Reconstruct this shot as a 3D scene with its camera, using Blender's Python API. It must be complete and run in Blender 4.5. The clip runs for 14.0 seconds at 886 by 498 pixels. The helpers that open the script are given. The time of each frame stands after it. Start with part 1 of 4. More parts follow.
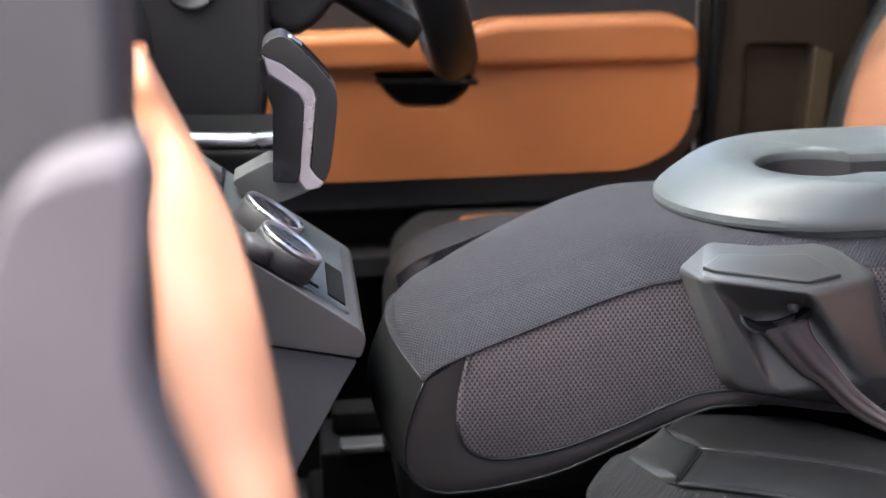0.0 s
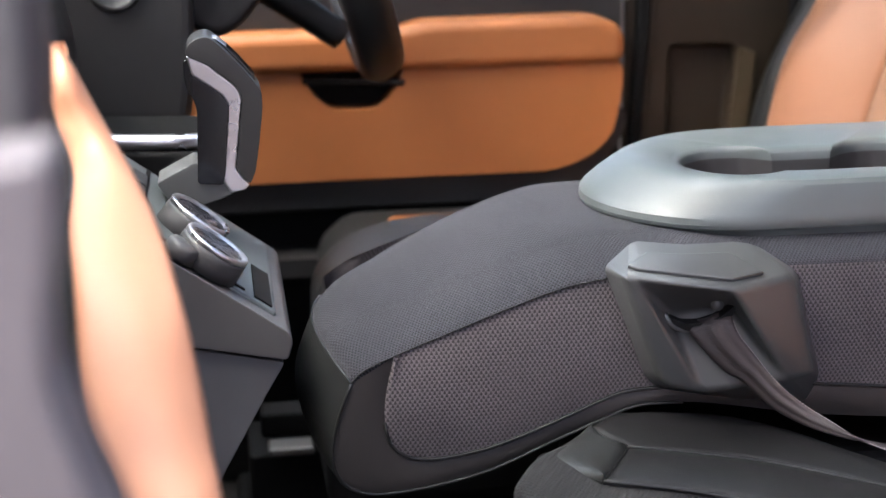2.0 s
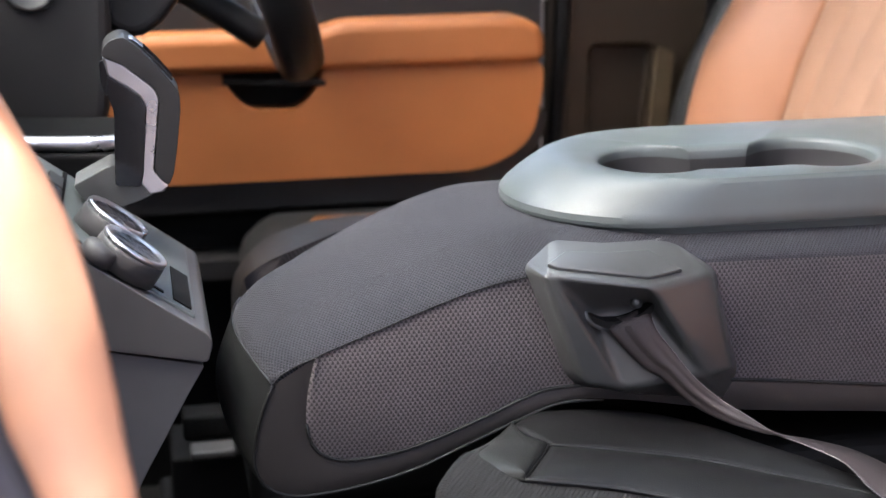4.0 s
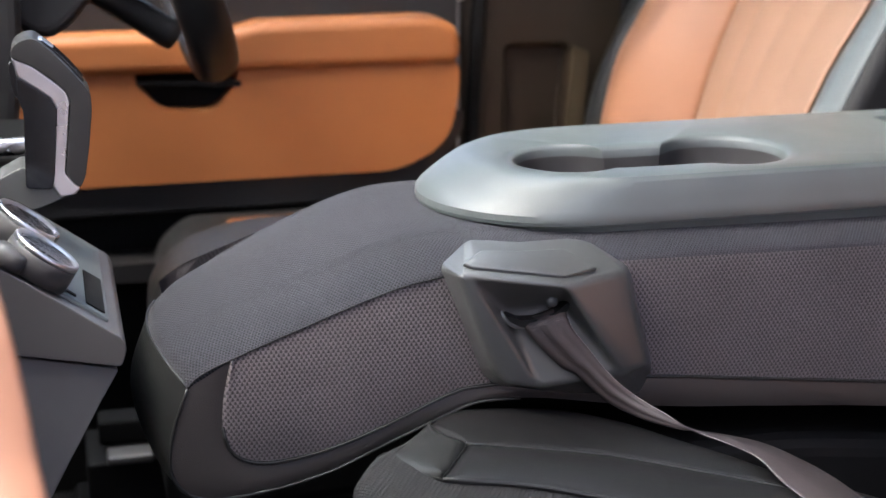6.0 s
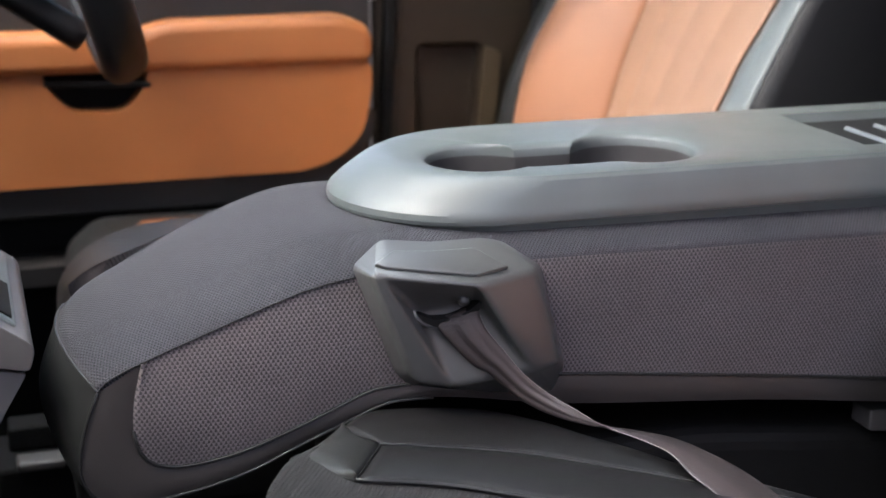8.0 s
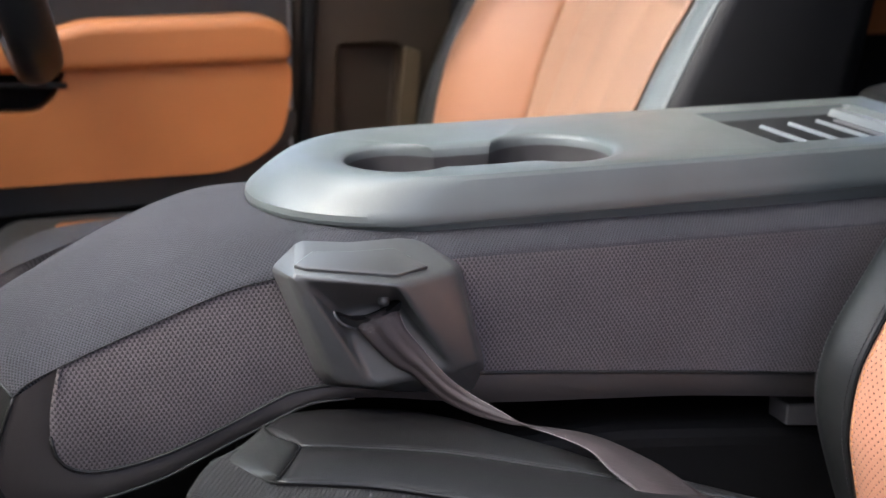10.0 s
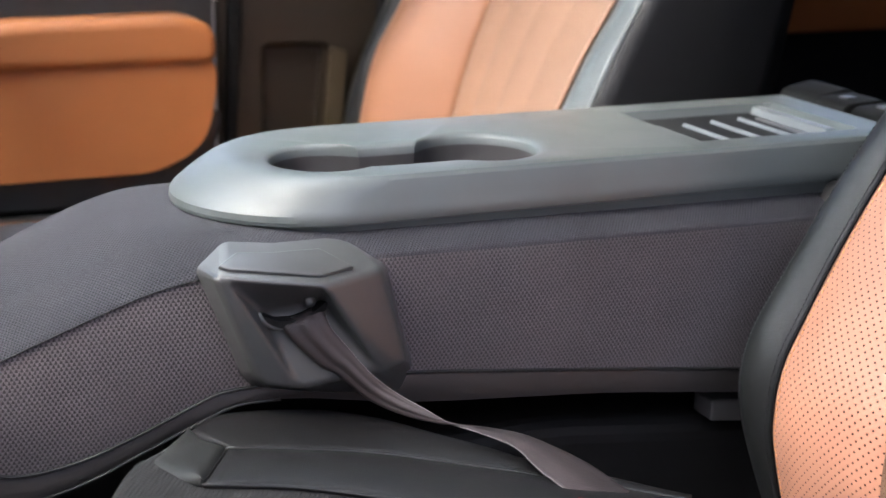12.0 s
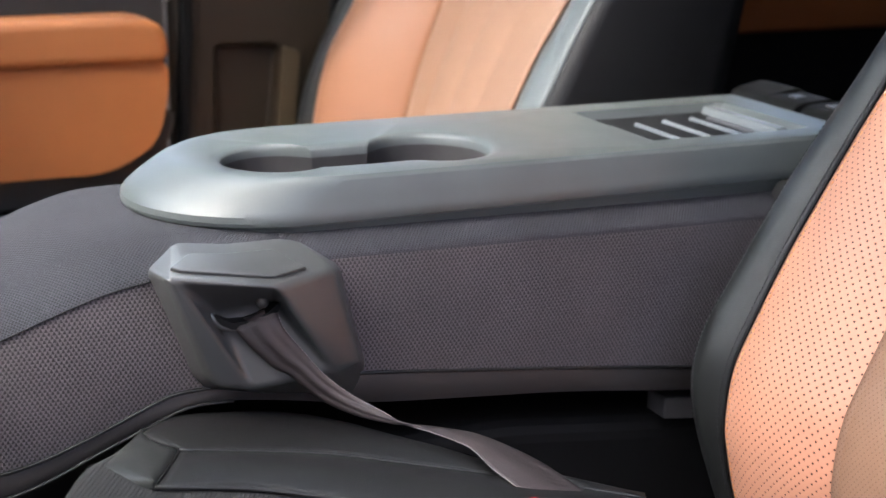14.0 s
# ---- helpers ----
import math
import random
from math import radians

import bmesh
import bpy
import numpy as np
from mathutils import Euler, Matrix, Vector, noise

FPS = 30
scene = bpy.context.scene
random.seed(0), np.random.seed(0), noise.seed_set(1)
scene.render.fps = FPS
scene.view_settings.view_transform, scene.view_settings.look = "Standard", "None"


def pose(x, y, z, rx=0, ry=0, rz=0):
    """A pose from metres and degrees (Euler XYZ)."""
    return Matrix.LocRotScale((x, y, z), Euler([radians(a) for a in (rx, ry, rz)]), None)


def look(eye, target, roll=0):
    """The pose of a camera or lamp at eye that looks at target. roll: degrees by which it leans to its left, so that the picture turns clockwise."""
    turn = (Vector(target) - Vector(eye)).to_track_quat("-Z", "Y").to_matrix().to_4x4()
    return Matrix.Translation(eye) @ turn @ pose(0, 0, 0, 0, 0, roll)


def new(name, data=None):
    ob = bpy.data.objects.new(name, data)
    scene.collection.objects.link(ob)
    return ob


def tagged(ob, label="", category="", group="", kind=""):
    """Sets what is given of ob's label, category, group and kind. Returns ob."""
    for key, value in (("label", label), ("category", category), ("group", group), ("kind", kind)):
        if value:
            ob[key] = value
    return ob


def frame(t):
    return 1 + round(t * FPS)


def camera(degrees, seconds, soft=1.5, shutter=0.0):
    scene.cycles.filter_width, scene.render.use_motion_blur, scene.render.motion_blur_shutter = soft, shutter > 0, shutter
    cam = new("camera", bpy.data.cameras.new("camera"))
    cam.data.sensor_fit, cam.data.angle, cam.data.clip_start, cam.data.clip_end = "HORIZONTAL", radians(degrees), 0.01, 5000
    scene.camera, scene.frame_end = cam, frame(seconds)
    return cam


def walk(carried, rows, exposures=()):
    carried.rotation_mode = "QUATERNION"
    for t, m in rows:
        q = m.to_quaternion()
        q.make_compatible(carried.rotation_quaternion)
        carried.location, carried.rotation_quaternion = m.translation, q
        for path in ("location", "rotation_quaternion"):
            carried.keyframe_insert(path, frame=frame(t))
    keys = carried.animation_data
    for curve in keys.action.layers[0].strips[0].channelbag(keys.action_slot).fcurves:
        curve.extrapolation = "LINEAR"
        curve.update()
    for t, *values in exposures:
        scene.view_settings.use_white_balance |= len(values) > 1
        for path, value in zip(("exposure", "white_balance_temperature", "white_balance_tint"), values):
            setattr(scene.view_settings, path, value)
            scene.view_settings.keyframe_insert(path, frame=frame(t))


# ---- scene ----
cam = camera(33.0, 14.0)
cam.data.dof.use_dof = True
cam.data.dof.focus_distance = 1.13
cam.data.dof.aperture_fstop = 6.3
EYE = 0.90
# seconds, x, y, z from the first eye, yaw, pitch, roll
ROWS = [
    (0.0, 0.0, 0.0, 0.0, -5.774, -16.124, -1.013),
    (0.5, 0.0008, -0.0001, -0.0, -6.469, -16.129, -0.935),
    (1.0, 0.0016, -0.0002, -0.0, -7.244, -16.129, -0.843),
    (1.5, 0.0023, -0.0003, -0.0, -7.883, -16.135, -0.764),
    (2.0, 0.003, -0.0004, -0.0, -8.538, -16.141, -0.695),
    (2.5, 0.0038, -0.0005, -0.0, -9.215, -16.146, -0.618),
    (3.0, 0.0046, -0.0006, -0.0, -9.965, -16.149, -0.523),
    (5.5, 0.0089, -0.0016, -0.0001, -13.913, -16.171, -0.087),
    (6.0, 0.0098, -0.0018, -0.0, -14.695, -16.164, 0.006),
    (6.5, 0.0106, -0.002, -0.0, -15.484, -16.167, 0.085),
    (7.0, 0.0115, -0.0023, -0.0, -16.343, -16.164, 0.183),
    (7.5, 0.0124, -0.0025, -0.0, -17.177, -16.162, 0.29),
    (8.0, 0.0133, -0.0028, -0.0, -18.013, -16.159, 0.366),
    (10.5, 0.0173, -0.0042, 0.0, -21.81, -16.119, 0.801),
    (11.0, 0.0181, -0.0046, 0.0, -22.569, -16.115, 0.891),
    (11.5, 0.0187, -0.0048, 0.0, -23.211, -16.103, 0.958),
    (12.0, 0.0194, -0.0051, 0.0, -23.846, -16.097, 1.024),
    (12.5, 0.0199, -0.0053, 0.0, -24.329, -16.086, 1.086),
    (13.0, 0.0205, -0.0056, 0.0001, -24.953, -16.068, 1.153),
    (13.5, 0.0209, -0.0058, 0.0001, -25.322, -16.068, 1.196),
    (14.0, 0.0212, -0.0059, 0.0001, -25.615, -16.062, 1.228),
]
walk(cam, [(t, pose(x, y, EYE + z, 90 + p, 0, yaw) @ pose(0, 0, 0, 0, 0, roll)) for t, x, y, z, yaw, p, roll in ROWS],
     exposures=[(0.0, 2.62, 6150, 10), (14.0, 2.62, 6150, 10)])

# ---- world, sun and exposure ----
world = bpy.data.worlds.new("sky")
scene.world = world
world.use_nodes = True
wn = world.node_tree
sky = wn.nodes.new("ShaderNodeTexSky")
sky.sky_type = "NISHITA"
sky.sun_disc = False
sky.sun_elevation = radians(60)
sky.sun_rotation = radians(253)
sky.dust_density = 6.0
sky.air_density = 0.7
sky.ozone_density = 1.0
wn.links.new(sky.outputs[0], wn.nodes["Background"].inputs[0])
wn.nodes["Background"].inputs[1].default_value = 0.15
sun = new("sun", bpy.data.lights.new("sun", "SUN"))
sun.data.energy = 0.50
sun.data.angle = radians(70)
sun.data.color = (0.95, 1.0, 1.0)
sun.matrix_world = look((-1.2, 1.8, 4.5), (0.3, 0.9, 0.4))


# ---- materials ----
def material(name, colour, rough=0.5, metal=0.0, spec=0.5):
    m = bpy.data.materials.new(name)
    m.use_nodes = True
    b = m.node_tree.nodes["Principled BSDF"]
    b.inputs["Base Color"].default_value = (*colour, 1)
    b.inputs["Roughness"].default_value = rough
    b.inputs["Metallic"].default_value = metal
    b.inputs["Specular IOR Level"].default_value = spec
    return m


def node(m, kind, **values):
    n = m.node_tree.nodes.new(kind)
    for k, v in values.items():
        if k == "op":
            n.operation = v
        elif k == "blend":
            n.blend_type = v
        else:
            n.inputs[int(k[1:])].default_value = v
    return n


def link(m, a, b):
    m.node_tree.links.new(a, b)


def vary(m, colour, amount=0.25, scale=9.0, bump=0.15, grain=900.0, depth=0.0004, rough_var=0.1):
    """Large soft stains in the colour and gloss, fine grain in the relief."""
    b = m.node_tree.nodes["Principled BSDF"]
    tc = node(m, "ShaderNodeTexCoord")
    big = node(m, "ShaderNodeTexNoise", i2=scale, i3=4.0)
    link(m, tc.outputs["Object"], big.inputs[0])
    ramp = node(m, "ShaderNodeMapRange", i1=0.3, i2=0.7, i3=1 - amount, i4=1 + amount)
    link(m, big.outputs[0], ramp.inputs[0])
    mul = node(m, "ShaderNodeVectorMath", op="MULTIPLY", i0=colour)
    link(m, ramp.outputs[0], mul.inputs[1])
    link(m, mul.outputs[0], b.inputs["Base Color"])
    rough = b.inputs["Roughness"].default_value
    rr = node(m, "ShaderNodeMapRange", i1=0.3, i2=0.7, i3=rough - rough_var, i4=rough + rough_var)
    link(m, big.outputs[0], rr.inputs[0])
    link(m, rr.outputs[0], b.inputs["Roughness"])
    fine = node(m, "ShaderNodeTexVoronoi", i2=grain)
    link(m, tc.outputs["Object"], fine.inputs[0])
    bp = node(m, "ShaderNodeBump", i0=bump, i1=depth)
    link(m, fine.outputs[0], bp.inputs["Height"])
    link(m, bp.outputs[0], b.inputs["Normal"])
    return m


def leather(name, colour, rough, bump=0.25, amount=0.08):
    return vary(material(name, colour, rough), colour, amount, 7.0, bump, 1100.0, 0.0005, 0.06)


def plastic(name, colour, rough, amount=0.1):
    return vary(material(name, colour, rough), colour, amount, 14.0, 0.12, 2200.0, 0.0003, 0.05)


def knit(name, dark, light, pu, pv, strength=0.8, fill=0.36):
    """Open knit: rows of small three-cornered holes between lighter threads, every other row set off by half a step."""
    m = material(name, dark, 0.85, 0, 0.25)
    b = m.node_tree.nodes["Principled BSDF"]
    b.inputs["Sheen Weight"].default_value = 0.05
    b.inputs["Sheen Roughness"].default_value = 0.5
    uv = node(m, "ShaderNodeUVMap")
    wob = node(m, "ShaderNodeTexNoise", i2=90.0, i3=2.0)
    link(m, uv.outputs[0], wob.inputs[0])
    off = node(m, "ShaderNodeVectorMath", op="SCALE")
    off.inputs["Scale"].default_value = 0.0008
    link(m, wob.outputs[1], off.inputs[0])
    add = node(m, "ShaderNodeVectorMath", op="ADD")
    link(m, uv.outputs[0], add.inputs[0])
    link(m, off.outputs[0], add.inputs[1])
    sc = node(m, "ShaderNodeVectorMath", op="MULTIPLY", i1=(1 / pu, 1 / pv, 0))
    link(m, add.outputs[0], sc.inputs[0])
    sep = node(m, "ShaderNodeSeparateXYZ")
    link(m, sc.outputs[0], sep.inputs[0])

    def calc(op, a, v=None):
        n = node(m, "ShaderNodeMath", op=op)
        link(m, a, n.inputs[0])
        if isinstance(v, (int, float)):
            n.inputs[1].default_value = v
        elif v is not None:
            link(m, v, n.inputs[1])
        return n.outputs[0]

    row, fy = calc("FLOOR", sep.outputs[1]), calc("FRACT", sep.outputs[1])
    fx = calc("FRACT", calc("ADD", sep.outputs[0], calc("MULTIPLY", row, 0.5)))
    reach = calc("MULTIPLY", calc("SUBTRACT", calc("MULTIPLY", fy, -1.0), -1.05), fill)
    gap = calc("SUBTRACT", calc("ABSOLUTE", calc("SUBTRACT", fx, 0.5)), reach)
    mr = node(m, "ShaderNodeMapRange", i1=-0.10, i2=0.13)
    link(m, gap, mr.inputs[0])
    tc = node(m, "ShaderNodeTexCoord")
    big = node(m, "ShaderNodeTexNoise", i2=11.0, i3=5.0)
    link(m, tc.outputs["Object"], big.inputs[0])
    mix = node(m, "ShaderNodeMix")
    mix.data_type = "RGBA"
    mix.inputs[6].default_value = (*dark, 1)
    mix.inputs[7].default_value = (*light, 1)
    link(m, mr.outputs[0], mix.inputs[0])
    fuzz = node(m, "ShaderNodeTexNoise", i2=900.0, i3=3.0)
    link(m, tc.outputs["Object"], fuzz.inputs[0])
    br = node(m, "ShaderNodeMapRange", i1=0.3, i2=0.7, i3=0.88, i4=1.12)
    link(m, big.outputs[0], br.inputs[0])
    fr = node(m, "ShaderNodeMapRange", i1=0.3, i2=0.7, i3=0.75, i4=1.25)
    link(m, fuzz.outputs[0], fr.inputs[0])
    mul = node(m, "ShaderNodeVectorMath", op="MULTIPLY")
    link(m, mix.outputs[2], mul.inputs[0])
    link(m, calc("MULTIPLY", br.outputs[0], fr.outputs[0]), mul.inputs[1])
    link(m, mul.outputs[0], b.inputs["Base Color"])
    bp = node(m, "ShaderNodeBump", i0=strength, i1=0.0006)
    link(m, mr.outputs[0], bp.inputs["Height"])
    link(m, bp.outputs[0], b.inputs["Normal"])
    return m


def perforated(name, colour, hole, pu, pv, radius):
    """Leather with rows of punched holes, every other row set off by half a step."""
    m = leather(name, colour, 0.5, 0.3)
    b = m.node_tree.nodes["Principled BSDF"]
    base = b.inputs["Base Color"].links[0].from_socket
    uv = node(m, "ShaderNodeUVMap")
    sc = node(m, "ShaderNodeVectorMath", op="MULTIPLY", i1=(1 / pu, 1 / pv, 0))
    link(m, uv.outputs[0], sc.inputs[0])
    near = []
    for shift in (0.0, 0.5):
        a = node(m, "ShaderNodeVectorMath", op="ADD", i1=(shift, shift, 0))
        f = node(m, "ShaderNodeVectorMath", op="FRACTION")
        s = node(m, "ShaderNodeVectorMath", op="SUBTRACT", i1=(0.5, 0.5, 0))
        k = node(m, "ShaderNodeVectorMath", op="MULTIPLY", i1=(pu, pv, 0))
        d = node(m, "ShaderNodeVectorMath", op="LENGTH")
        link(m, sc.outputs[0], a.inputs[0])
        link(m, a.outputs[0], f.inputs[0])
        link(m, f.outputs[0], s.inputs[0])
        link(m, s.outputs[0], k.inputs[0])
        link(m, k.outputs[0], d.inputs[0])
        near.append(d.outputs["Value"])
    least = node(m, "ShaderNodeMath", op="MINIMUM")
    link(m, near[0], least.inputs[0])
    link(m, near[1], least.inputs[1])
    edge = node(m, "ShaderNodeMapRange", i1=radius * 0.75, i2=radius * 1.25)
    link(m, least.outputs[0], edge.inputs[0])
    mix = node(m, "ShaderNodeMix")
    mix.data_type = "RGBA"
    mix.inputs[6].default_value = (*hole, 1)
    link(m, edge.outputs[0], mix.inputs[0])
    link(m, base, mix.inputs[7])
    link(m, mix.outputs[2], b.inputs["Base Color"])
    old = b.inputs["Normal"].links[0].from_socket
    bp = node(m, "ShaderNodeBump", i0=0.8, i1=0.0012)
    link(m, edge.outputs[0], bp.inputs["Height"])
    link(m, old, bp.inputs["Normal"])
    link(m, bp.outputs[0], b.inputs["Normal"])
    return m


def webbing(name, colour):
    m = material(name, colour, 0.6, 0, 0.4)
    b = m.node_tree.nodes["Principled BSDF"]
    uv = node(m, "ShaderNodeUVMap")
    sep = node(m, "ShaderNodeSeparateXYZ")
    link(m, uv.outputs[0], sep.inputs[0])
    rib = node(m, "ShaderNodeMath", op="MULTIPLY", i1=2 * math.pi / 0.0016)
    link(m, sep.outputs[0], rib.inputs[0])
    s1 = node(m, "ShaderNodeMath", op="SINE")
    link(m, rib.outputs[0], s1.inputs[0])
    ln = node(m, "ShaderNodeMath", op="MULTIPLY", i1=2 * math.pi / 0.0115)
    link(m, sep.outputs[1], ln.inputs[0])
    s2 = node(m, "ShaderNodeMath", op="SINE")
    link(m, ln.outputs[0], s2.inputs[0])
    band = node(m, "ShaderNodeMapRange", i1=-0.3, i2=0.6, i3=0.72, i4=1.3)
    link(m, s2.outputs[0], band.inputs[0])
    mul = node(m, "ShaderNodeVectorMath", op="MULTIPLY", i0=colour)
    link(m, band.outputs[0], mul.inputs[1])
    link(m, mul.outputs[0], b.inputs["Base Color"])
    bp = node(m, "ShaderNodeBump", i0=0.25, i1=0.0003)
    link(m, s1.outputs[0], bp.inputs["Height"])
    link(m, bp.outputs[0], b.inputs["Normal"])
    return m


TAN = (0.33, 0.117, 0.035)
PALE = (0.53, 0.250, 0.155)
tan_leather = leather("tan leather", TAN, 0.45)
# Door tan darkened: weaker light on the far seat, put into the colour.
dimmed_seat_tan = leather("tan seat leather painted dimmer", (0.235, 0.106, 0.054), 0.5)
# Tan leather lightened: strong daylight on the dash rail, put into the colour.
lit_rail_leather = leather("lit tan leather", (0.60, 0.290, 0.165), 0.5)
tan_perforated = perforated("perforated tan leather", PALE, (0.05, 0.012, 0.006), 0.0088, 0.0080, 0.00080)
tan_fine = perforated("finely perforated tan leather", (0.26, 0.146, 0.090), (0.17, 0.082, 0.043), 0.006, 0.005, 0.0006)
dark_leather = leather("charcoal leather", (0.0115, 0.0122, 0.0118), 0.42)
# Charcoal leather lightened and warmed: stands in for light on the border.
lit_border_leather = leather("charcoal leather brightened for the border", (0.024, 0.0215, 0.0205), 0.48)
# Charcoal leather lightened: paints windscreen sheen on the driver's seat edge.
painted_sheen_leather = leather("charcoal leather painted with sheen", (0.095, 0.108, 0.108), 0.33)
black_leather = leather("black leather", (0.0065, 0.0065, 0.0068), 0.47)
black_leather.node_tree.nodes["Principled BSDF"].inputs["Specular IOR Level"].default_value = 0.32
knit_side = knit("charcoal open knit", (0.022, 0.0195, 0.0205), (0.090, 0.079, 0.083), 0.0037, 0.0028, 0.8, 0.29)
knit_top = knit("charcoal fine knit", (0.009, 0.009, 0.011), (0.040, 0.039, 0.046), 0.0030, 0.0022, 0.8, 0.30)
knit_dark = knit("black fine knit", (0.003, 0.003, 0.003), (0.007, 0.0065, 0.007), 0.0038, 0.0028, 0.9)
satin = plastic("satin graphite plastic", (0.066, 0.076, 0.0745), 0.43)
outlet_black = plastic("satin black plastic", (0.053, 0.0545, 0.053), 0.33)
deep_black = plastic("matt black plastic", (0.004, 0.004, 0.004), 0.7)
soft_black = plastic("soft black plastic", (0.015, 0.0145, 0.0145), 0.5)
driver_black = plastic("black grained plastic", (0.0085, 0.008, 0.008), 0.5)
grey_trim = plastic("grey moulded trim", (0.135, 0.122, 0.126), 0.6)
pillar_grey = plastic("dark grey pillar trim", (0.066, 0.061, 0.062), 0.65)
mat_black = plastic("black rubber mat", (0.010, 0.010, 0.0105), 0.75)
# Tray plastic darkened: puts the shade inside the cup holders into the colour.
cup_shade = plastic("graphite plastic painted in shade", (0.032, 0.030, 0.030), 0.45)
stack_trim = plastic("graphite moulded trim", (0.060, 0.058, 0.058), 0.42)
grip_black = plastic("soft touch black plastic", (0.014, 0.0135, 0.0135), 0.42)
# Tray plastic lightened: paints the windscreen glint on ribs and bar.
lit_rib_grey = plastic("satin plastic painted bright", (0.13, 0.14, 0.14), 0.35)
bronze = plastic("bronze painted metal", (0.019, 0.0125, 0.0065), 0.45)
carpet = vary(material("black carpet", (0.006, 0.006, 0.006), 0.95), (0.006, 0.006, 0.006), 0.4, 30.0, 0.9, 500.0, 0.003)
lining = vary(material("dark headlining", (0.05, 0.05, 0.05), 0.9), (0.05, 0.05, 0.05), 0.05, 5.0, 0.4, 700.0, 0.001)
paving = vary(material("grey paving", (0.14, 0.110, 0.094), 0.8), (0.14, 0.110, 0.094), 0.25, 1.5, 0.4, 60.0, 0.004)
# Tint of the added wall, warm for the light it bounces.
bounce_wall = vary(material("warm grey bounce wall", (0.60, 0.53, 0.51), 0.9), (0.60, 0.53, 0.51), 0.1, 0.6, 0.3, 40.0, 0.004)
silver = vary(material("brushed aluminium", (0.78, 0.76, 0.77), 0.30, 1.0), (0.72, 0.70, 0.71), 0.05, 20.0, 0.05, 900.0, 0.0002, 0.05)
gloss = material("gloss black plastic", (0.008, 0.008, 0.009), 0.12)
for m, level in ((outlet_black, 0.9), (satin, 0.8), (dark_leather, 0.36), (mat_black, 0.2), (deep_black, 0.2)):
    m.node_tree.nodes["Principled BSDF"].inputs["Specular IOR Level"].default_value = level
display = material("dark glass display", (0.006, 0.005, 0.005), 0.3, 0, 0.15)
thread_dark = material("charcoal thread", (0.014, 0.014, 0.015), 0.8)
thread_tan = material("pale tan thread", (0.75, 0.38, 0.17), 0.7)
thread_pale = material("pale grey edge thread", (0.2, 0.18, 0.18), 0.7)
red = material("red button plastic", (0.5, 0.01, 0.012), 0.35)
belt_cloth = webbing("charcoal webbing", (0.031, 0.024, 0.024))
steel = vary(material("galvanised steel", (0.16, 0.16, 0.155), 0.5, 1.0), (0.16, 0.16, 0.155), 0.15, 25.0, 0.1, 300.0, 0.0004)
glass = material("window glass", (0.9, 0.95, 0.93), 0.02)
glass.node_tree.nodes["Principled BSDF"].inputs["Transmission Weight"].default_value = 1.0


# ---- shape helpers ----
def smooth_curve(points, n):
    """Points spread evenly along a soft curve through a few given ones."""
    p = np.array(points, float)
    e = np.vstack([2 * p[0] - p[1], p, 2 * p[-1] - p[-2]])
    out = []
    for i in range(len(p) - 1):
        a, b, c, d = e[i:i + 4]
        for s in np.linspace(0, 1, 24, endpoint=False):
            out.append(0.5 * (2 * b + (c - a) * s + (2 * a - 5 * b + 4 * c - d) * s * s + (3 * b - a - 3 * c + d) * s ** 3))
    out = np.array(out + [p[-1]])
    length = np.concatenate([[0], np.cumsum(np.linalg.norm(np.diff(out, axis=0), axis=1))])
    want = np.linspace(0, length[-1], n)
    return np.stack([np.interp(want, length, out[:, k]) for k in range(3)], 1)


def rounded(points, r, n=5):
    """A closed outline in x and z with its corners rounded."""
    p = [np.array(q, float) for q in points]
    out = []
    for i, b in enumerate(p):
        a, c = p[i - 1], p[(i + 1) % len(p)]
        ra = min(r, np.linalg.norm(a - b) * 0.45)
        rc = min(r, np.linalg.norm(c - b) * 0.45)
        s, e = b + (a - b) / np.linalg.norm(a - b) * ra, b + (c - b) / np.linalg.norm(c - b) * rc
        for k in np.linspace(0, 1, n):
            out.append((1 - k) ** 2 * s + 2 * k * (1 - k) * b + k * k * e)
    return out


def mesh_of(name, verts, faces, uvs=None, smooth=True):
    me = bpy.data.meshes.new(name)
    me.from_pydata([tuple(map(float, v)) for v in verts], [], faces)
    if uvs is not None:
        layer = me.uv_layers.new(name="UVMap")
        flat = [c for poly in me.polygons for i in poly.vertices for c in uvs[i]]
        layer.data.foreach_set("uv", flat)
    bm = bmesh.new()
    bm.from_mesh(me)
    bmesh.ops.recalc_face_normals(bm, faces=bm.faces)
    bm.to_mesh(me)
    bm.free()
    me.polygons.foreach_set("use_smooth", [smooth] * len(me.polygons))
    return me


def sheet_mesh(name, p):
    """A grid of places (rows, columns, 3) as a mesh, unrolled in metres."""
    p = np.array(p)
    nu, nv = p.shape[:2]
    lu = np.concatenate([[0], np.cumsum(np.linalg.norm(np.diff(p[:, nv // 2], axis=0), axis=1))])
    lv = np.concatenate([[0], np.cumsum(np.linalg.norm(np.diff(p[nu // 2], axis=0), axis=1))])
    verts = p.reshape(-1, 3)
    uvs = [(lu[i], lv[j]) for i in range(nu) for j in range(nv)]
    faces = [(i * nv + j, i * nv + j + 1, (i + 1) * nv + j + 1, (i + 1) * nv + j) for i in range(nu - 1) for j in range(nv - 1)]
    return mesh_of(name, verts, faces, uvs)


